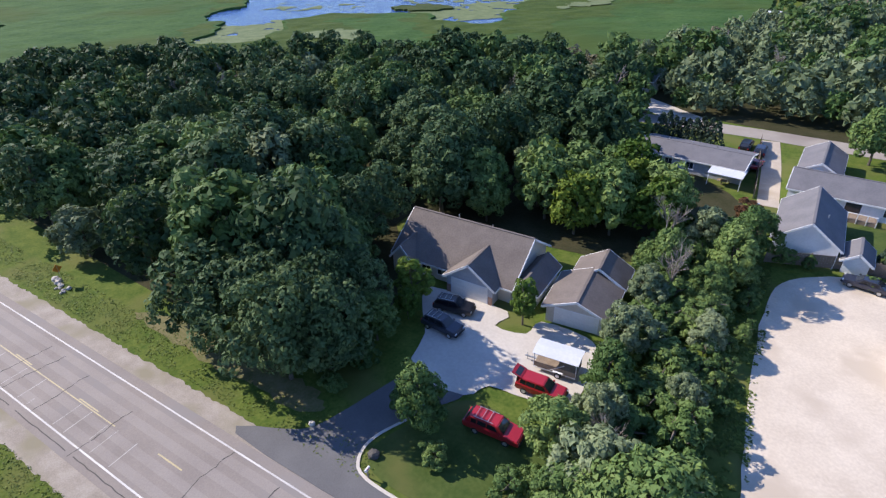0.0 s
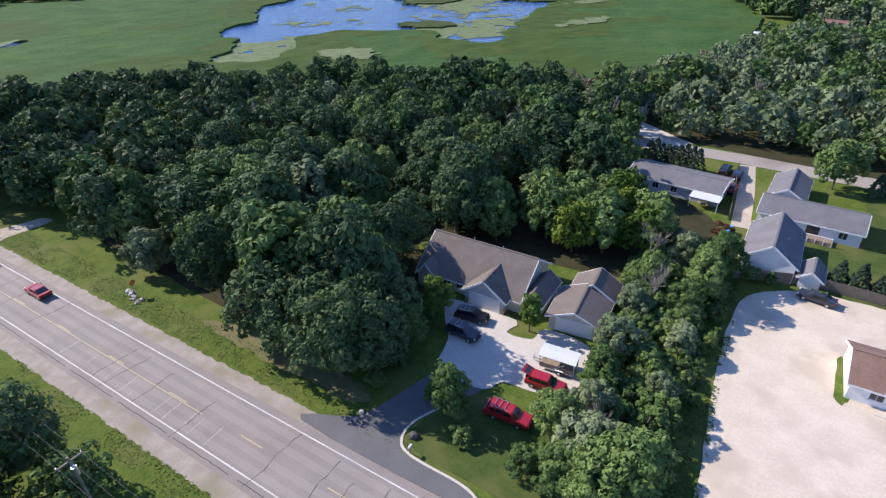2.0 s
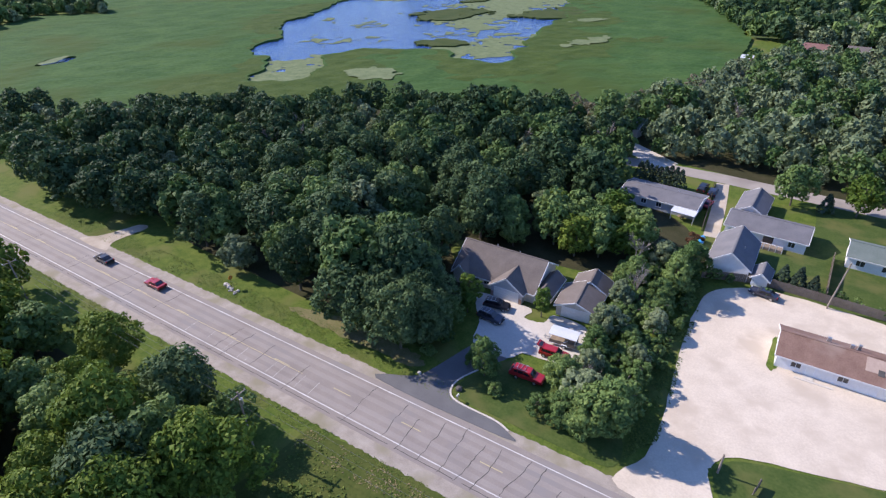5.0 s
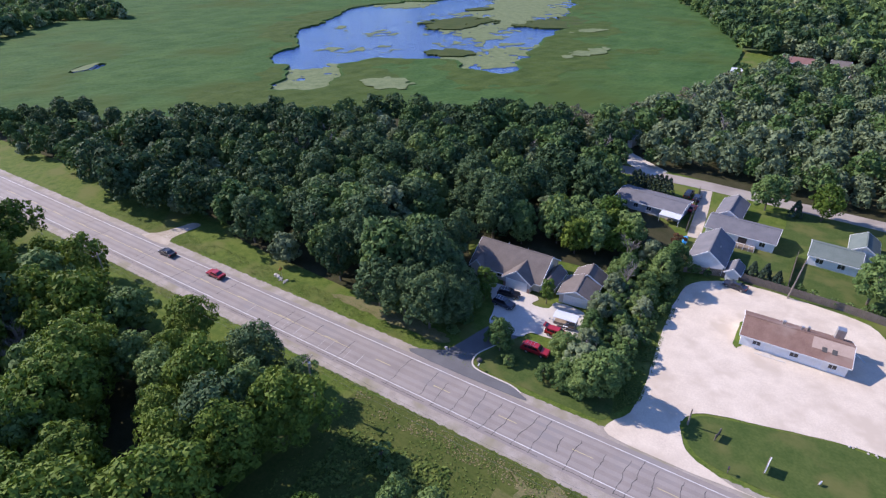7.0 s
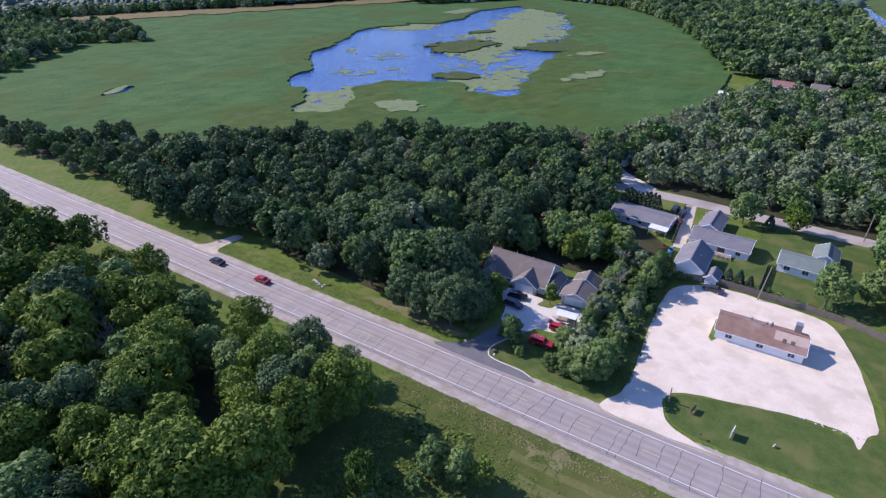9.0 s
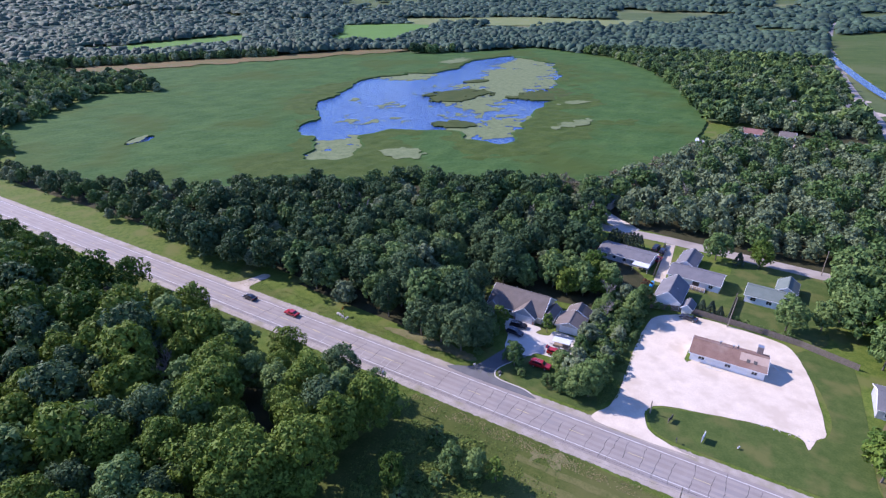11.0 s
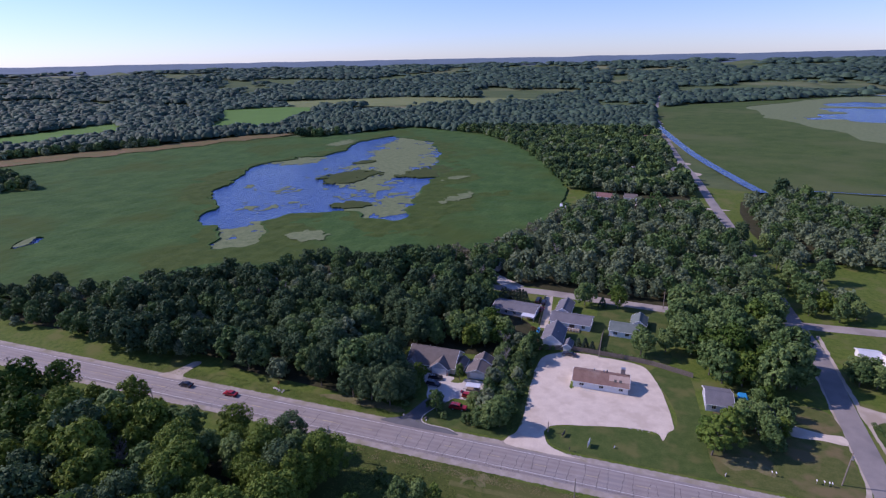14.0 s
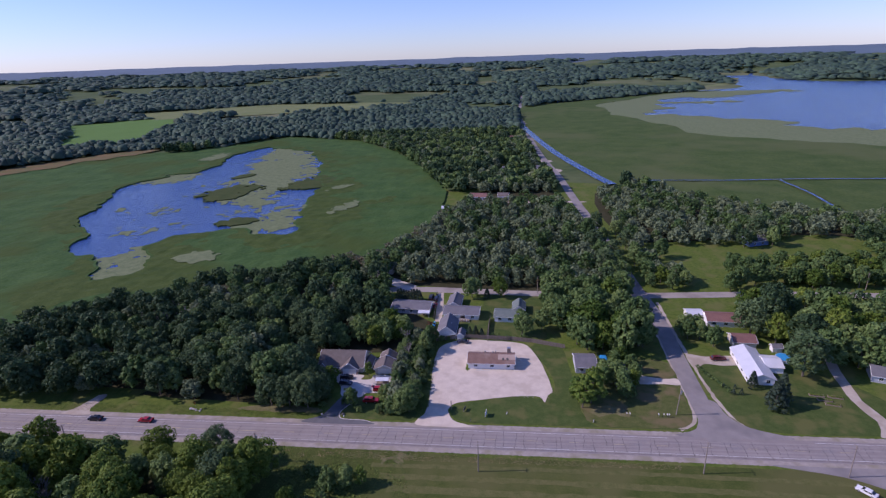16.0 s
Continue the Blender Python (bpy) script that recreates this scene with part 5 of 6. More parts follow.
def car(name, m, colour, label, shape="suv", hatch_up=False, rack=False):
    c = thing(name, m, label, "car")
    tall = {"suv": 1.68, "sedan": 1.42, "pickup": 1.75}[shape]
    half = 0.91
    if shape == "sedan":
        low = [(-2.3, 0.35), (2.3, 0.35), (2.35, 0.62), (2.2, 0.78), (1.2, 0.9), (-1.6, 0.95), (-2.25, 0.92), (-2.35, 0.6)]
        top = [(1.15, 0.88), (0.35, tall), (-0.9, tall), (-1.75, 0.93)]
    elif shape == "pickup":
        low = [(-2.6, 0.45), (2.6, 0.45), (2.65, 0.8), (2.5, 1.0), (1.3, 1.12), (-2.6, 1.12), (-2.65, 0.8)]
        top = [(1.25, 1.1), (0.6, tall), (-2.0, tall - 0.03), (-2.5, 1.1)]
    else:
        low = [(-2.25, 0.38), (2.25, 0.38), (2.32, 0.72), (2.15, 0.95), (1.15, 1.06), (-2.2, 1.06), (-2.3, 0.75)]
        top = [(1.1, 1.04), (0.35, tall), (-1.75, tall - 0.04), (-2.2, 1.04)]
    part("body", softened(side_extrude(bmesh.new(), low, -half, half), 0.06), colour, c)
    cab = bmesh.new()
    side_extrude(cab, top, -half + 0.1, half - 0.1)
    for v in cab.verts:
        if v.co.z > 1.2:
            v.co.y *= 0.86
    part("cabin", softened(cab, 0.05), colour, c)
    f, r = top[0], top[-1]
    ft, rt = top[1], top[2]

    def lerp(a, b, t):
        return a + (b - a) * t

    def window(x0, z0, x1, z1, w0, w1):
        bm = bmesh.new()
        slope = Vector((z1 - z0, 0, x0 - x1)).normalized() * (0.03 if x0 > 0 else -0.03)
        vs = [bm.verts.new(Vector(p) + slope * k) for k in (0.2, 1.2) for p in ((x0, -w0, z0), (x0, w0, z0), (x1, w1, z1), (x1, -w1, z1))]
        for q in ((0, 1, 2, 3), (7, 6, 5, 4), (0, 4, 5, 1), (1, 5, 6, 2), (2, 6, 7, 3), (3, 7, 4, 0)):
            bm.faces.new([vs[i] for i in q])
        bmesh.ops.recalc_face_normals(bm, faces=bm.faces)
        return bm
    part("windscreen", window(lerp(f[0], ft[0], 0.1), lerp(f[1], ft[1], 0.1), lerp(f[0], ft[0], 0.9), lerp(f[1], ft[1], 0.9), half - 0.2, half - 0.3), GLASS, c, "dark windscreen")
    if not hatch_up:
        part("rear_window", window(lerp(r[0], rt[0], 0.15), lerp(r[1], rt[1], 0.15), lerp(r[0], rt[0], 0.88), lerp(r[1], rt[1], 0.88), half - 0.22, half - 0.32), GLASS, c, "dark rear window")
    zb, zt = lerp(f[1], tall, 0.15), lerp(f[1], tall, 0.82)
    for s in (-1, 1):
        for x0, x1 in ((0.55, -0.35), (-0.42, -1.25), (-1.32, -1.85)):
            if shape == "sedan" and x1 < -1.5:
                continue
            bm = bmesh.new()
            yb, yt = s * (half - 0.085), s * (half - 0.165)
            vs = [bm.verts.new(p) for p in ((x0 + 0.12 * (x0 > 0), yb, zb), (x1, yb, zb), (x1 + 0.04, yt, zt), (x0 - 0.18 * (x0 > 0), yt, zt))]
            bm.faces.new(vs)
            bmesh.ops.solidify(bm, geom=bm.faces[:], thickness=0.03)
            part("side_window", bm, GLASS, c, "dark side window")
        part("mirror", boxed(0.75, 0.95, *sorted((s * half, s * (half + 0.16))), 1.0, 1.15, 0.03), colour, c)
        for x in (1.42, -1.42):
            w = part("wheel", rod(bmesh.new(), (x, s * (half - 0.2), 0.34), (x, s * (half + 0.01), 0.34), 0.34, 18), RUBBER, c)
            part("rim", rod(bmesh.new(), (x, s * (half + 0.01), 0.34), (x, s * (half + 0.025), 0.34), 0.21, 12), METAL, w)
        part("headlight", boxed(low[2][0] - 0.22, low[2][0] - 0.02, *sorted((s * 0.55, s * 0.86)), 0.68, 0.84, 0.02), LAMP_WHITE, c)
        part("tail_light", boxed(low[-1][0] + 0.0, low[-1][0] + 0.14, *sorted((s * 0.62, s * 0.88)), 0.75, 1.0, 0.02), LAMP_RED, c)
    part("bumper", boxed(low[2][0] - 0.1, low[2][0] + 0.05, -0.82, 0.82, 0.4, 0.58, 0.03), PLASTIC, c)
    part("bumper", boxed(low[-1][0] - 0.06, low[-1][0] + 0.1, -0.82, 0.82, 0.42, 0.6, 0.03), PLASTIC, c)
    if rack:
        for s in (-1, 1):
            part("roof_rail", rod(bmesh.new(), (-1.7, s * 0.62, tall + 0.07), (0.2, s * 0.62, tall + 0.07), 0.025), METAL, c)
        for x in (-1.5, -0.9, -0.3):
            part("cross_bar", rod(bmesh.new(), (x, -0.64, tall + 0.09), (x, 0.64, tall + 0.09), 0.03), METAL, c)
    if hatch_up:
        hb = part("tailgate", slab(bmesh.new(), [(-1.75, -0.72, 1.66), (-1.75, 0.72, 1.66), (-2.75, 0.7, 2.0), (-2.75, -0.7, 2.0)], 0.08), colour, c, "raised open tailgate")
        part("rear_window", slab(bmesh.new(), [(-1.95, -0.58, 1.74), (-1.95, 0.58, 1.74), (-2.45, 0.56, 1.91), (-2.45, -0.56, 1.91)], 0.03), GLASS, hb, "dark rear window")
        part("boot", boxed(-2.26, -2.2, -0.68, 0.68, 0.7, 1.45), PLASTIC, c, "dark open boot")
    return c


car("parked_suv", pose(-42.3, 29.0, 0.085, 0, 0, 10), BLACK, "black sport utility car parked on the concrete court", rack=True)
car("parked_suv", pose(-41.7, 25.5, 0.085, 0, 0, -4), DARK_BLUE, "dark blue-grey car parked on the shaded court", rack=True)
car("red_hatchback", pose(-28.9, 22.3, 0.085, 0, 0, 2), RED, "red car with its tailgate raised open", hatch_up=True)
car("red_van", pose(-30.6, 16.0, 0.05, 0, 0, 2), RED, "red sport utility car with roof rack on grass", "pickup", rack=True)
car("dark_saloon", pose(-117.6, 2.0, 0.06, 0, 0, 180), BLACK, "dark saloon car driving on the highway", "sedan")
car("red_saloon", pose(-100.4, 2.0, 0.06, 0, 0, 180), RED, "red car driving on the highway", "sedan")
car("maroon_pickup", pose(89.6, 47.4, 0.075, 0, 0, 3), MAROON, "dark maroon pickup parked on a gravel drive", "pickup")
car("dark_pickup", pose(-20.3, 97.5, 0.05, 0, 0, 85), BLACK, "dark pickup parked beside the mobile home", "pickup")
car("dark_suv", pose(-17.8, 96.0, 0.05, 0, 0, 88), DARK_BLUE, "dark car parked beside the mobile home")
car("red_compact", pose(-17.9, 89.0, 0.05, 0, 0, 80), RED, "small red car between two houses", "sedan")
car("dark_saloon", pose(-3.0, 56.4, 0.08, 0, 0, 170), DARK_BLUE, "dark car parked in shade at the lot edge", "sedan")
car("silver_saloon", pose(20.0, 276.0, 0.05, 0, 0, 20), SILVER, "pale car parked by houses near the marsh", "sedan")
car("parked_saloon", pose(102.5, -15.5, 0.03, 0, 0, 130), WHITE_PAINT, "white car parked on grass south of the highway", "sedan")
car("white_van", pose(165, 94, 0.05, 0, 0, 100), WHITE_PAINT, "white vehicle parked beside a house", "suv")


def cargo_trailer():
    t = thing("utility_trailer", pose(-28.8, 26.0, 0.085, 0, 0, 4), "open-sided trailer with a white canopy roof and frame", "trailer")
    part("deck", boxed(-2.1, 2.1, -1.05, 1.05, 0.5, 0.62, 0.02), WOOD, t, "brown timber trailer deck")
    part("canopy", slab(bmesh.new(), [(-2.25, -1.2, 2.22), (2.25, -1.2, 2.22), (2.25, 0.05, 2.42), (-2.25, 0.05, 2.42)], 0.06), METAL_ROOF, t, "pale canopy panel")
    part("canopy", slab(bmesh.new(), [(-2.25, 0.05, 2.42), (2.25, 0.05, 2.42), (2.25, 1.25, 2.22), (-2.25, 1.25, 2.22)], 0.06), METAL_ROOF, t, "pale canopy panel")
    for x in (-2.05, 2.05):
        for y in (-1.02, 1.02):
            part("post", boxed(x - 0.04, x + 0.04, y - 0.04, y + 0.04, 0.62, 2.25), TRIM, t)
    for y in (-1.05, 1.05):
        part("side_panel", boxed(-2.05, 2.05, y - 0.03, y + 0.03, 0.64, 1.15), WOOD, t, "brown side panel")
        part("rail", boxed(-2.1, 2.1, y - 0.05, y + 0.05, 0.44, 0.52), TRIM, t)
        w = part("wheel", rod(bmesh.new(), (0.4, y * 1.06, 0.33), (0.4, y * 1.24, 0.33), 0.33, 16), RUBBER, t)
        part("rim", rod(bmesh.new(), (0.4, y * 1.24, 0.33), (0.4, y * 1.255, 0.33), 0.19, 12), TRIM, w)
        part("fender", boxed(-0.1, 0.9, *sorted((y * 1.05, y * 1.27)), 0.72, 0.78, 0.02), TRIM, t)
    part("brace", rod(bmesh.new(), (-0.4, -1.05, 0.64), (0.9, -1.05, 1.6), 0.04), TRIM, t)
    part("drawbar", boxed(-3.3, -2.1, -0.06, 0.06, 0.45, 0.57), METAL, t)
    part("jack", rod(bmesh.new(), (-3.1, 0.12, 0.0), (-3.1, 0.12, 0.85), 0.05), METAL, t)


cargo_trailer()

# ---- poles, wires, signs ----
POLE_WOOD = mat("pole_timber", (0.2, 0.16, 0.13), (0.28, 0.24, 0.2), 0.6, 0.06, 0.9, 0.004)
WIRE = mat("wire", (0.08, 0.08, 0.08), (0.12, 0.12, 0.12), 1.0, 0.2, 0.6)
DARK_SIGN = mat("dark_sign_face", (0.03, 0.03, 0.032), (0.05, 0.05, 0.05), 0.5, 0.1, 0.7)


def utility_pole(x, y, h, arm=0.0, transformer=False, lean=0.0):
    p = thing("utility_pole", pose(x, y, 0, 0, lean, 0), "weathered wooden utility pole with a cross-arm" if arm else "plain weathered wooden pole", "pole", "poles along the highway")
    part("shaft", rod(bmesh.new(), (0, 0, -0.2), (0, 0, h), 0.16, 10, 0.11), POLE_WOOD, p)
    if arm:
        part("cross_arm", boxed(-0.06, 0.06, -arm, arm, h - 0.55, h - 0.42, 0.01), POLE_WOOD, p)
        for yy in (-arm + 0.1, 0.0, arm - 0.1):
            part("insulator", rod(bmesh.new(), (0, yy, h - 0.42), (0, yy, h - 0.24), 0.05, 8), METAL, p)
    if transformer:
        can = part("transformer", rod(bmesh.new(), (0.28, 0, h - 1.9), (0.28, 0, h - 1.0), 0.24, 14), METAL, p, "grey transformer can")
        part("bushing", rod(bmesh.new(), (0.28, 0, h - 1.0), (0.28, 0, h - 0.8), 0.05, 8), TRIM, can)


ROW = [(-233, -13.6), (-173, -13.6), (-114, -13.6), (-56, -13.8), (5.7, -13.7), (65.1, -10.9), (101.6, -9.9), (160, -9.9)]
for i, (x, y) in enumerate(ROW):
    utility_pole(x, y, 10.0, 1.1 if i != 4 else 0.7, i == 3)
for (xa, ya), (xb, yb) in zip(ROW, ROW[1:]):
    for off in (-0.95, 0.0, 0.95):
        verts, faces = [], []
        for k in range(13):
            t = k / 12
            p = Vector((xa + (xb - xa) * t, ya + off + (yb - ya) * t, 9.75 - 3.6 * t * (1 - t)))
            verts += [p + Vector(o) * 0.014 for o in ((0, 1, 0), (0, 0, 1), (0, -1, 0), (0, 0, -1))]
            if k:
                faces += [(4 * k - 4 + s, 4 * k - 4 + (s + 1) % 4, 4 * k + (s + 1) % 4, 4 * k + s) for s in range(4)]
        tagged(link_mesh("overhead_wire", verts, faces, WIRE), "thin dark overhead wire between utility poles", "wire", "overhead wires")
utility_pole(65.4, 14.2, 9.5, 0.6, True, 3)
utility_pole(6.7, 58.0, 9.5, 0.0, False, 4)
utility_pole(29, 104.5, 8.5, 0.6)
utility_pole(-3.9, 13.3, 3.4)
utility_pole(176, 111, 8.5, 0.6)


def board_sign(name, x, y, turn, w, h, z, face, label):
    s = thing(name, pose(x, y, 0, 0, 0, turn), label, "sign")
    part("board", boxed(-w / 2, w / 2, -0.06, 0.06, z, z + h, 0.015), face, s)
    for u in (-w / 2 + 0.12, w / 2 - 0.12):
        part("post", boxed(u - 0.05, u + 0.05, 0.061, 0.16, -0.05, z + h + 0.05), POLE_WOOD, s)
    return s


board_sign("roadside_sign", 7.2, 10.6, 80, 2.0, 1.5, 0.35, SIDING_WHITE, "white roadside sign board on two timber posts")
board_sign("roadside_sign", 0.4, 13.0, 75, 1.9, 0.9, 0.4, DARK_SIGN, "low dark sign board with a pale frame on grass")
board_sign("small_sign", 13.7, 11.8, 60, 0.6, 0.4, 0.3, SIDING_WHITE, "small white sign on the lawn")
board_sign("small_sign", 39.8, 9.4, 70, 0.7, 0.5, 0.2, SIDING_WHITE, "small white sign on the corner lawn")


def mailbox(x, y, turn, face, label):
    b = thing("mailbox", pose(x, y, 0, 0, 0, turn), label, "mailbox")
    part("post", boxed(-0.05, 0.05, -0.05, 0.05, -0.05, 1.0), POLE_WOOD, b)
    bm = bmesh.new()
    prof = [(-0.11, 1.0), (0.11, 1.0), (0.11, 1.14), (0.06, 1.22), (-0.06, 1.22), (-0.11, 1.14)]
    lo, hi = [bm.verts.new((px, -0.26, pz)) for px, pz in prof], [bm.verts.new((px, 0.26, pz)) for px, pz in prof]
    bm.faces.new(lo), bm.faces.new(hi[::-1])
    for i in range(6):
        j = (i + 1) % 6
        bm.faces.new((lo[j], lo[i], hi[i], hi[j]))
    bmesh.ops.recalc_face_normals(bm, faces=bm.faces)
    part("box", bm, face, b)
    part("flag", boxed(0.11, 0.125, -0.1, 0.1, 1.1, 1.2), LAMP_RED, b, "red flag")


mailbox(-37.2, 6.9, 0, TRIM, "white mailbox on a post beside the driveway")
mailbox(2.6, 7.2, 0, PLASTIC, "dark mailbox on a post beside the highway")
for x in (50.4, 51.3, 59.8, 61.4, 62.4, 63.0):
    mailbox(x, 12.9, 0, TRIM, "pale mailbox on a post at the corner lawn")


def warning_sign(x, y):
    s = thing("warning_sign", pose(x, y, 0, 0, 0, -90), "orange diamond warning sign on a thin post", "sign")
    part("post", rod(bmesh.new(), (0, 0, -0.1), (0, 0, 2.6), 0.03), METAL, s)
    bm = bmesh.new()
    box(bm, -0.4, 0.4, -0.09, -0.05, -0.4, 0.4)
    bmesh.ops.rotate(bm, verts=bm.verts, matrix=Matrix.Rotation(radians(45), 3, "Y"))
    bmesh.ops.translate(bm, verts=bm.verts, vec=(0, 0, 2.25))
    part("plate", bm, mat("orange_sign_paint", (0.5, 0.17, 0.02), (0.6, 0.22, 0.03), 0.4, 0.1, 0.5), s)


warning_sign(-87.5, 9.2)

# landscape boulder by the drive and pale stones at the field entrance
ROCK = mat("pale_rock", (0.36, 0.34, 0.31), (0.5, 0.47, 0.43), 0.4, 0.08, 0.9, 0.02)


def rock(name, x, y, r, seed, label, m=ROCK):
    bm = bmesh.new()
    bmesh.ops.create_icosphere(bm, subdivisions=2, radius=r)
    q = random.Random(seed)
    for v in bm.verts:
        v.co *= q.uniform(0.8, 1.15)
        v.co.z = v.co.z * 0.7 + r * 0.45
    me = bpy.data.meshes.new(name)
    bm.to_mesh(me)
    bm.free()
    me.materials.append(m)
    ob = new(name, me)
    ob.location = (x, y, 0)
    tagged(ob, label, "rock")


rock("boulder", -38.1, 8.8, 0.55, 1, "dark boulder on the lawn by the driveway", TAR)
rock("white_stone", -44.9, 8.6, 0.32, 2, "white stone at the driveway corner")
for k in range(14):
    rock("culvert_stone", -87.5 + rnd.uniform(-2, 2), 8.3 + rnd.uniform(-0.5, 0.9), rnd.uniform(0.2, 0.45), 10 + k, "pale rubble stone at the roadside culvert")
for k in range(16):
    rock("kerb_stone", 17 + 0.65 * k + rnd.uniform(-0.3, 0.3), 21.6 + rnd.uniform(-0.35, 0.35), rnd.uniform(0.1, 0.24), 40 + k, "pale limestone lump along the lot edge")

# concrete kerb along the drive
ribbon("drive_kerb", along([(-37.3, 14.5), (-39.15, 10.5), (-39.05, 8), (-37.2, 6.7), (-31, 6.4), (-28.6, 5.7)], 0.5), 0.28, 0.1, CONCRETE, "pale concrete kerb along the driveway", "kerb")

# fences


def board_fence(name, pts, h, m, label):
    f = thing(name, pose(0, 0, 0), label, "fence")
    bm = boxed(-0.5, 0.5, -0.015, 0.015, 0.05, h)
    plank = bpy.data.meshes.new("board")
    bm.to_mesh(plank)
    bm.free()
    plank.materials.append(m)
    for (xa, ya), (xb, yb) in zip(pts, pts[1:]):
        L = math.hypot(xb - xa, yb - ya)
        n = max(1, round(L / 2.4))
        turn = math.atan2(yb - ya, xb - xa)
        for k in range(n):
            M = Matrix.Translation((xa + (xb - xa) * k / n, ya + (yb - ya) * k / n, 0)) @ Matrix.Rotation(turn, 4, "Z")
            bm = boxed(-0.06, 0.06, -0.06, 0.06, -0.1, h + 0.1)
            bmesh.ops.transform(bm, matrix=M, verts=bm.verts)
            part("post", bm, m, f)
            step = L / n / 8
            for q in range(8):
                o = new("board", plank)
                o.parent = f
                o.matrix_basis = M @ Matrix.Translation((0.05 + (q + 0.5) * step, -0.085, 0)) @ Matrix.Diagonal((step * 0.93, 1, 1, 1))
            for z in (0.4, h - 0.4):
                bm = boxed(0.0, L / n, -0.07, -0.03, z, z + 0.1)
                bmesh.ops.transform(bm, matrix=M, verts=bm.verts)
                part("rail", bm, m, f)


FENCE = mat("weathered_fence_boards", (0.13, 0.105, 0.085), (0.2, 0.165, 0.135), 0.7, 0.06, 0.9, 0.004)
board_fence("board_fence", [(-13.5, 57.2), (-4, 60.2), (7, 59.6), (16, 58.9), (24, 57.6), (36, 53.6)], 1.8, FENCE, "weathered dark board fence behind the lot")
board_fence("garden_fence", [(6.2, 60), (7.3, 77)], 1.8, FENCE, "weathered board fence between two gardens")
board_fence("drive_fence", [(-16.8, 76), (-17.2, 84), (-18.4, 103)], 1.5, FENCE, "dark fence along a narrow driveway")

# porch awning, decks, pool, yard things
aw = thing("patio_awning", pose(-21.3, 79.2, 0, 0, 0, -6), "white patio awning on posts beside the mobile home", "awning")
part("roof_panel", slab(bmesh.new(), [(-2.6, -1.6, 2.15), (2.6, -1.6, 2.15), (2.6, 1.5, 2.45), (-2.6, 1.5, 2.45)], 0.08), METAL_ROOF, aw)
for x in (-2.4, 2.4):
    part("post", boxed(x - 0.05, x + 0.05, -1.5, -1.4, 0, 2.1), TRIM, aw)
part("patio_table", boxed(-1.2, 0.3, -0.6, 0.4, 0.66, 0.72, 0.02), WOOD, aw)
part("table_leg", boxed(-0.55, -0.35, -0.2, 0.0, 0, 0.66), WOOD, aw)


def deck(x, y, turn, w, d, h, label):
    k = thing("deck", pose(x, y, 0, 0, 0, turn), label, "deck")
    n = int(d / 0.3)
    for i in range(n):
        part("plank", boxed(-w / 2, w / 2, -d / 2 + i * d / n, -d / 2 + (i + 0.93) * d / n, h - 0.05, h), WOOD, k)
    for u in np.linspace(-w / 2, w / 2, 5):
        part("post", boxed(u - 0.05, u + 0.05, -d / 2 - 0.1, -d / 2 - 0.0, 0, h + 0.9), TRIM, k)
    part("handrail", boxed(-w / 2, w / 2, -d / 2 - 0.12, -d / 2 + 0.02, h + 0.9, h + 0.96), TRIM, k)
    part("lattice", boxed(-w / 2, w / 2, -d / 2 - 0.05, -d / 2 - 0.02, 0.05, h - 0.06), WOOD, k)


deck(-3.6, 75.1, -4, 4.6, 2.2, 0.6, "raised timber deck with white rails behind a house")
deck(-8.8, 75.8, -4, 2.2, 1.5, 0.4, "small timber deck at a back door")
POOL = mat("pool_liner", (0.02, 0.25, 0.55), (0.03, 0.32, 0.62), 1.0, 0.2, 0.3)
pl = thing("garden_pool", pose(112.6, 48.6, 0), "round blue above-ground garden pool", "pool")
part("wall", rod(bmesh.new(), (0, 0, 0), (0, 0, 1.1), 3.0, 28), METAL_ROOF, pl)
part("water", rod(bmesh.new(), (0, 0, 1.1), (0, 0, 1.12), 2.85, 28), POOL, pl, "bright blue pool water")
ranch("garden_shed", 112.5, 55.0, 0, 3.2, 2.6, SHINGLE_GREY, SIDING_WHITE, "small white garden shed behind the pool", 2.0, 2.8, cat="shed")
tp = thing("blue_tarpaulin", pose(49.0, 45.9, 0), "bright blue tarpaulin over a low stack", "tarpaulin")
part("cover", softened(boxed(-1.3, 1.3, -1.6, 1.6, 0, 1.2), 0.3), POOL, tp)
tp = thing("blue_tarpaulin", pose(-15.9, 70.0, 0), "bright blue tarpaulin beside the garage", "tarpaulin")
part("cover", softened(boxed(-0.5, 0.5, -1.8, 1.8, 0, 1.3), 0.25), POOL, tp)
gable(r8, 4.0, 9.5, -2.0, 6.0, 2.3, 3.4, "x", METAL_ROOF, SIDING_WHITE, 0.3)
for a in (-8.2, -3.2, 1.8, 6.8):
    opening(r8, "window", "w", a, 1.5, 1.0, 1.1, -4.0)
ranch("house", 139.5, 38.0, -20, 9.0, 8.0, SHINGLE_GREY, SIDING_GREY, "grey-roofed house in the shade of trees", 2.5, 4.2, wins=((-2, 1.2), (2, 1.2)))
ranch("house", 136.5, 93.0, -30, 10.0, 8.0, SHINGLE_BROWN, SIDING_TAN, "brown-roofed house half behind trees", 2.5, 4.2, wins=((-2, 1.2), (2, 1.2)))
ranch("white_outbuilding", 92.0, 82.5, 0, 6.0, 5.0, METAL_ROOF, SIDING_WHITE, "low white outbuilding beside the red-roofed house", 2.2, 3.0, cat="shed")



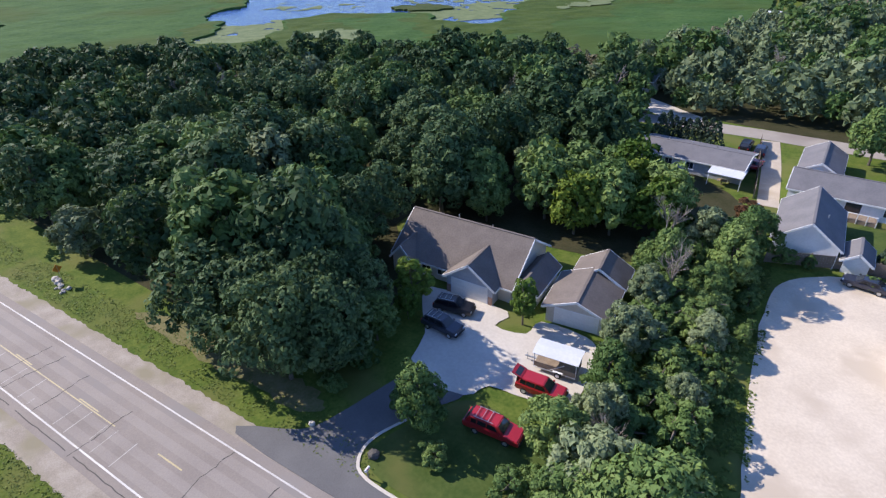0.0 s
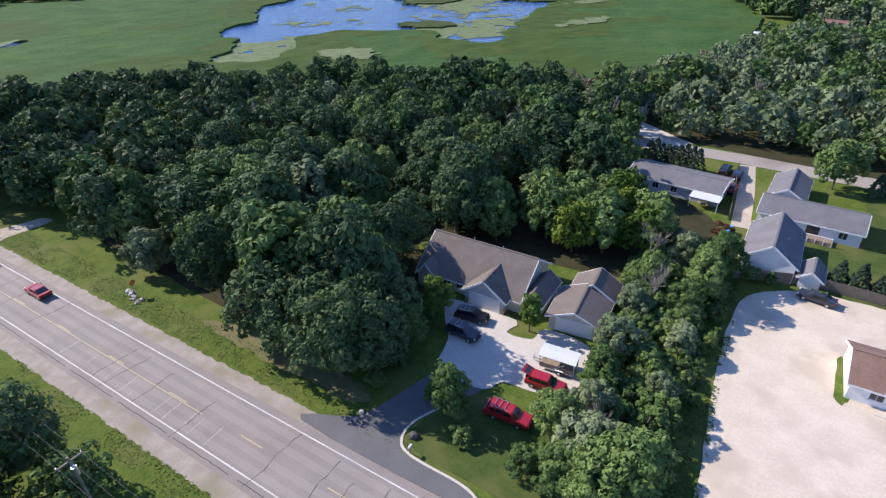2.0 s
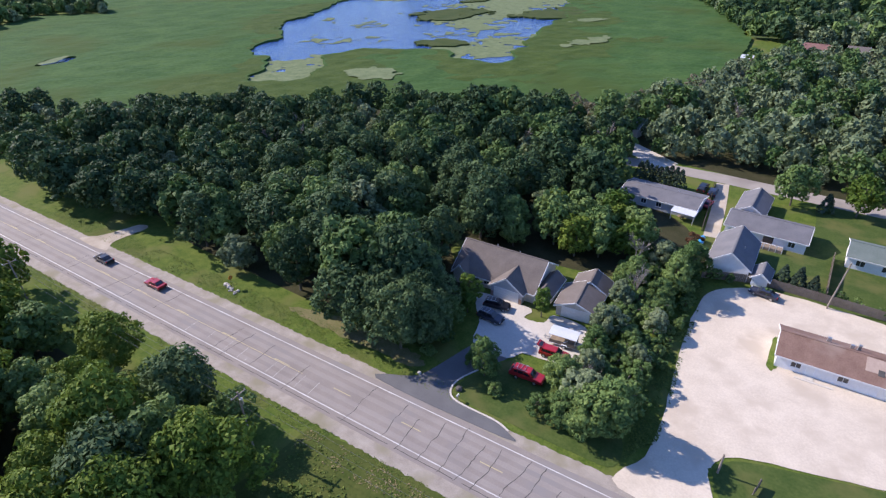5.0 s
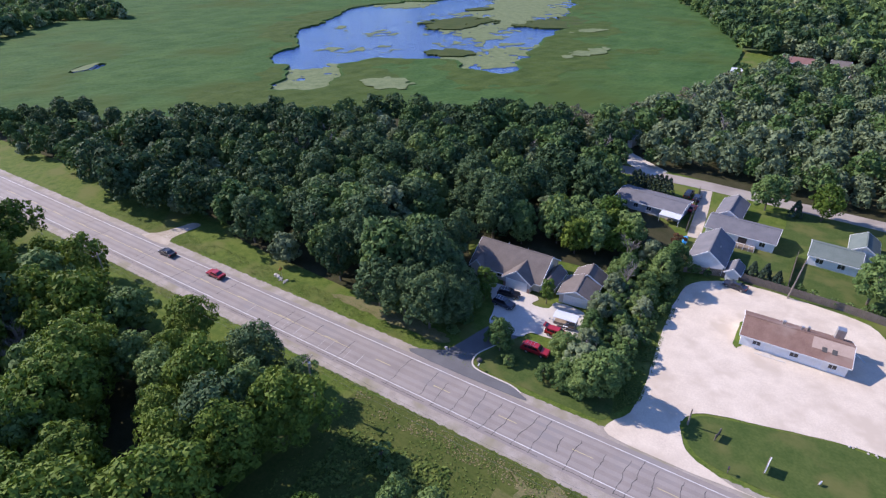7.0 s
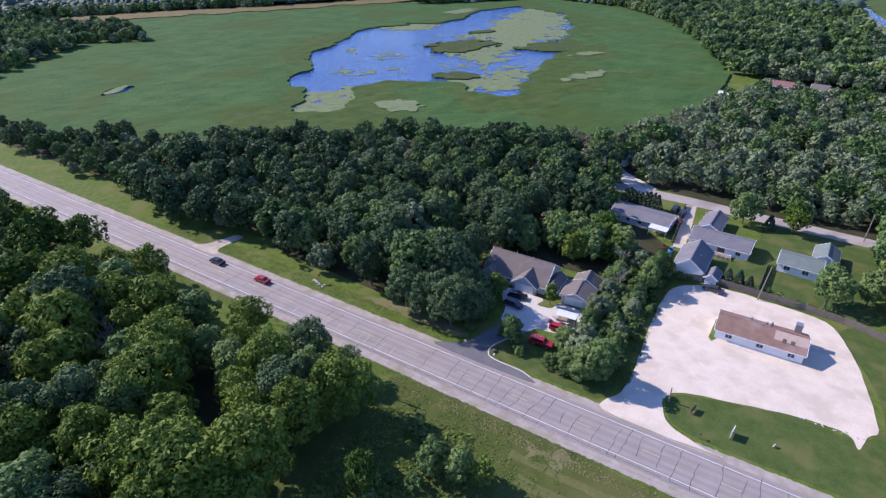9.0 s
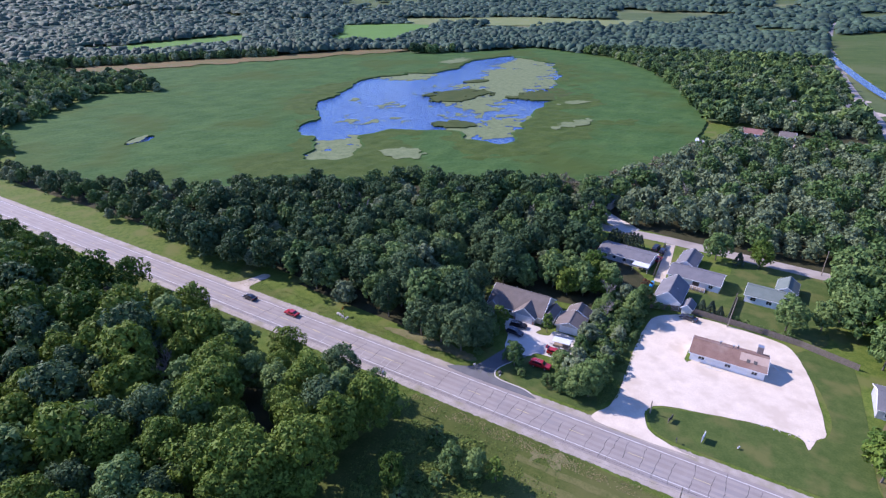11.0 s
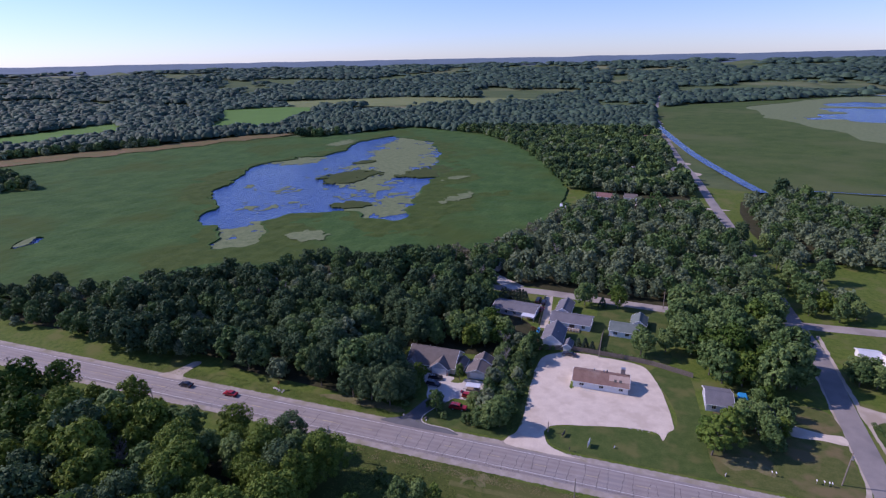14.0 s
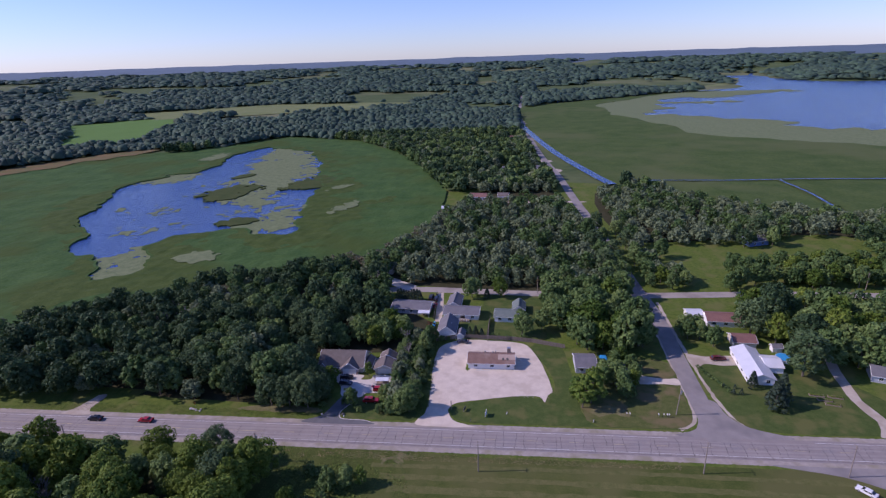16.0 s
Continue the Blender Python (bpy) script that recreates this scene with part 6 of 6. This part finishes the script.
def garden_bed(x, y, turn, w, d):
    b = thing("garden_bed", pose(x, y, 0, 0, 0, turn), "raised timber garden bed with low green plants", "garden bed", "raised garden beds")
    for u0, u1, v0, v1 in ((-w / 2, w / 2, -d / 2, -d / 2 + 0.08), (-w / 2, w / 2, d / 2 - 0.08, d / 2), (-w / 2, -w / 2 + 0.08, -d / 2 + 0.08, d / 2 - 0.08), (w / 2 - 0.08, w / 2, -d / 2 + 0.08, d / 2 - 0.08)):
        part("board", boxed(u0, u1, v0, v1, 0, 0.4, 0.01), WOOD, b)
    part("soil", boxed(-w / 2 + 0.08, w / 2 - 0.08, -d / 2 + 0.08, d / 2 - 0.08, 0, 0.3), DIRT, b, "brown soil")
    r = np.random.RandomState(int(x * 3))
    n = 260
    cen = np.stack((r.uniform(-w / 2 + 0.2, w / 2 - 0.2, n), r.uniform(-d / 2 + 0.15, d / 2 - 0.15, n), r.uniform(0.34, 0.6, n)), axis=1)
    v, q = cards_to_mesh(r, cen, np.tile((0.1, 0.0, 1.0), (n, 1)) + r.normal(scale=0.3, size=(n, 3)), 0.22 * r.uniform(0.6, 1.3, n))
    o = new("plants", mesh_of("plants", v, q, LEAF_LIME))
    o.parent = b


for x, y in ((112.2, 26.6), (113.4, 24.2), (114.6, 21.8), (117.4, 25.8)):
    garden_bed(x, y, -12, 4.2, 1.3)

# hedge and garden rows
for k in range(11):
    tree("shrub", 80.6 + 0.55 * k + rnd.uniform(-0.3, 0.3), 42 - 1.45 * k, rnd.uniform(0.26, 0.4), 1300 + k, cards=160, size=0.6, group="garden shrubs")
for x, y, s in ((86.6, 26, 0.45), (89.2, 26.2, 0.42), (85, 30, 0.35), (88.4, 29.5, 0.35)):
    tree("conifer", x, y, s * 0.8, 1330 + int(x), cards=300, size=0.6, name="garden_conifer", group="garden conifers")
for k in range(9):
    tree("conifer", -35.5 + 1.25 * k, 96.4 - 0.12 * k, 0.8, 1350 + k, cards=300, size=0.6, name="arborvitae", group="arborvitae hedge")
tree("conifer", 5.5, 98.8, 0.8, 1370, cards=500, size=0.6, name="spruce")
tree("conifer", 94.2, 30.5, 0.9, 1371, cards=500, size=0.6, name="spruce")
for i, (x, y) in enumerate(scatter([(-42, -16), (-36, -17), (-29, -26), (-24, -40), (-34, -50), (-40, -40)], 4.8, 51)):
    tree("shrub", x, y, rnd.uniform(0.35, 0.95), 1400 + i, cards=300, size=0.6, group="field edge shrubs")
for i, (x, y) in enumerate(scatter([(1, 60.6), (24, 58.8), (24, 60.6), (1, 62.5)], 2.6, 52)):
    tree("shrub", x, y, rnd.uniform(0.35, 0.6), 1450 + i, cards=160, size=0.6, group="fence shrubs")


# dead trees


def bare_mesh(seed):
    q = random.Random(seed)
    bm = bmesh.new()

    def limb(a, d, length, r, depth):
        b = a + d * length
        rod(bm, a, b, r, 4, r * 0.55)
        if depth:
            for _ in range(5 if depth > 1 else 7):
                e = (d + Vector((q.uniform(-0.8, 0.8), q.uniform(-0.8, 0.8), q.uniform(-0.15, 0.7)))).normalized()
                limb(a + d * length * q.uniform(0.45, 1.0), e, length * q.uniform(0.45, 0.7), r * 0.5, depth - 1)
    limb(Vector((0, 0, -0.1)), Vector((0, 0, 1)), 4.4, 0.16, 3)
    me = bpy.data.meshes.new("bare_limbs")
    bm.to_mesh(me)
    bm.free()
    me.materials.append(DEAD)
    return me


BARE = [bare_mesh(k) for k in range(2)]
for i, (x, y, s) in enumerate(((-128, 58, 1.25), (-122, 62, 1.2), (-133, 64, 1.2), (-118, 56, 1.1), (-138, 58, 1.15), (-127, 70, 1.2), (-70, 88, 1.25), (-66, 92, 1.2), (-74, 95, 1.2), (-48, 105, 1.15),
                               (-21.5, 17.0, 0.75), (-19.5, 13.0, 0.7), (-22, 42, 1.0), (-25, 52, 1.05), (-104, -34, 1.3), (-100, -38, 1.25), (-107, -39, 1.2), (-40, 150, 1.0), (-30, 165, 1.0), (-20, 150, 1.0), (-36, 180, 0.9))):
    o = new("bare_tree", BARE[i % 2])
    o.matrix_world = pose(x, y, 0, 0, 0, i * 47) @ Matrix.Diagonal((s, s, s * 1.15, 1))
    tagged(o, "leafless grey-brown dead tree with fine twigs", "dead tree", "dead trees")


# rough grass and weeds
def tufts(name, poly, count, size, material, label, seed, fade=0.0):
    """Loose blades of grass as small bent cards over an area."""
    r = np.random.RandomState(seed)
    xs, ys = [p[0] for p in poly], [p[1] for p in poly]
    X, Y = r.uniform(min(xs), max(xs), count * 2), r.uniform(min(ys), max(ys), count * 2)
    ok = (depth_in(poly, X, Y) > 0) & (waves(X, Y, 5.0, seed) > -0.35)
    X, Y = X[ok][:count], Y[ok][:count]
    n = len(X)
    cen = np.stack((X, Y, r.uniform(0.05, 0.3, n) * size * 2), axis=1)
    nor = r.normal(scale=0.25, size=(n, 3)) + (0, 0, 0.9)
    nor /= np.linalg.norm(nor, axis=1)[:, None]
    v, q = cards_to_mesh(r, cen, nor, size * r.uniform(0.5, 1.3, n))
    tagged(new(name, mesh_of(name, v, q, material)), label, "grass", "", "stuff")


BLADE = leaf_mat("grass_blades", (0.075, 0.125, 0.022), (0.13, 0.17, 0.04), 0.0, 0.3, 6.0)
DRY_BLADE = leaf_mat("dry_grass_blades", (0.2, 0.17, 0.08), (0.28, 0.23, 0.12), 0.0, 0.25, 4.0)
patch("mown_hay", [(-74, 10.2), (-64, 9.2), (-52, 9.0), (-46, 9.4), (-46.5, 11.4), (-54, 12.6), (-66, 12.4)], 0.045, DRY_SOIL, "dry yellow mown strip beside the woods", "grass", steps=8, jag=0.35)
tufts("field_weeds", [(-52, -9), (-16, -9), (-10, -30), (-20, -60), (-50, -60)], 9000, 0.3, BLADE, "tall green weeds at the field edge", 84)
tufts("dry_weeds", [(-52, -7.6), (60, -7.6), (60, -10), (-52, -11)], 3000, 0.22, DRY_BLADE, "dry yellow weeds along the shoulder", 86)
tufts("verge_grass", [(-150, 6.4), (-37, 6.4), (-37.5, 9.5), (-70, 10.5), (-150, 11)], 9000, 0.17, BLADE, "rough roadside grass beside the highway", 91)
tufts("verge_grass", [(-150, -6.7), (60, -6.7), (60, -9), (-150, -9)], 9000, 0.17, BLADE, "rough roadside grass beside the highway", 92)
tufts("lot_edge_weeds", [(-14.4, 9), (-11.4, 14), (-11.2, 20), (-11.8, 30), (-12.0, 46), (-12.6, 57), (-15.2, 57), (-15.4, 30)], 4200, 0.3, BLADE, "weeds spilling over the gravel lot edge", 93)
tufts("field_thicket", [(-48, -15), (-31, -13), (-26, -24), (-30, -44), (-48, -44)], 5000, 0.6, BLADE, "tall rank weeds beside the woods", 94)
patch("wall_grass", [(-0.7, 37.2), (0.7, 37.2), (0.7, 44.4), (-0.4, 44.6)], 0.08, GRASS, "green grass strip along the building wall", "grass", steps=4, jag=0.2)
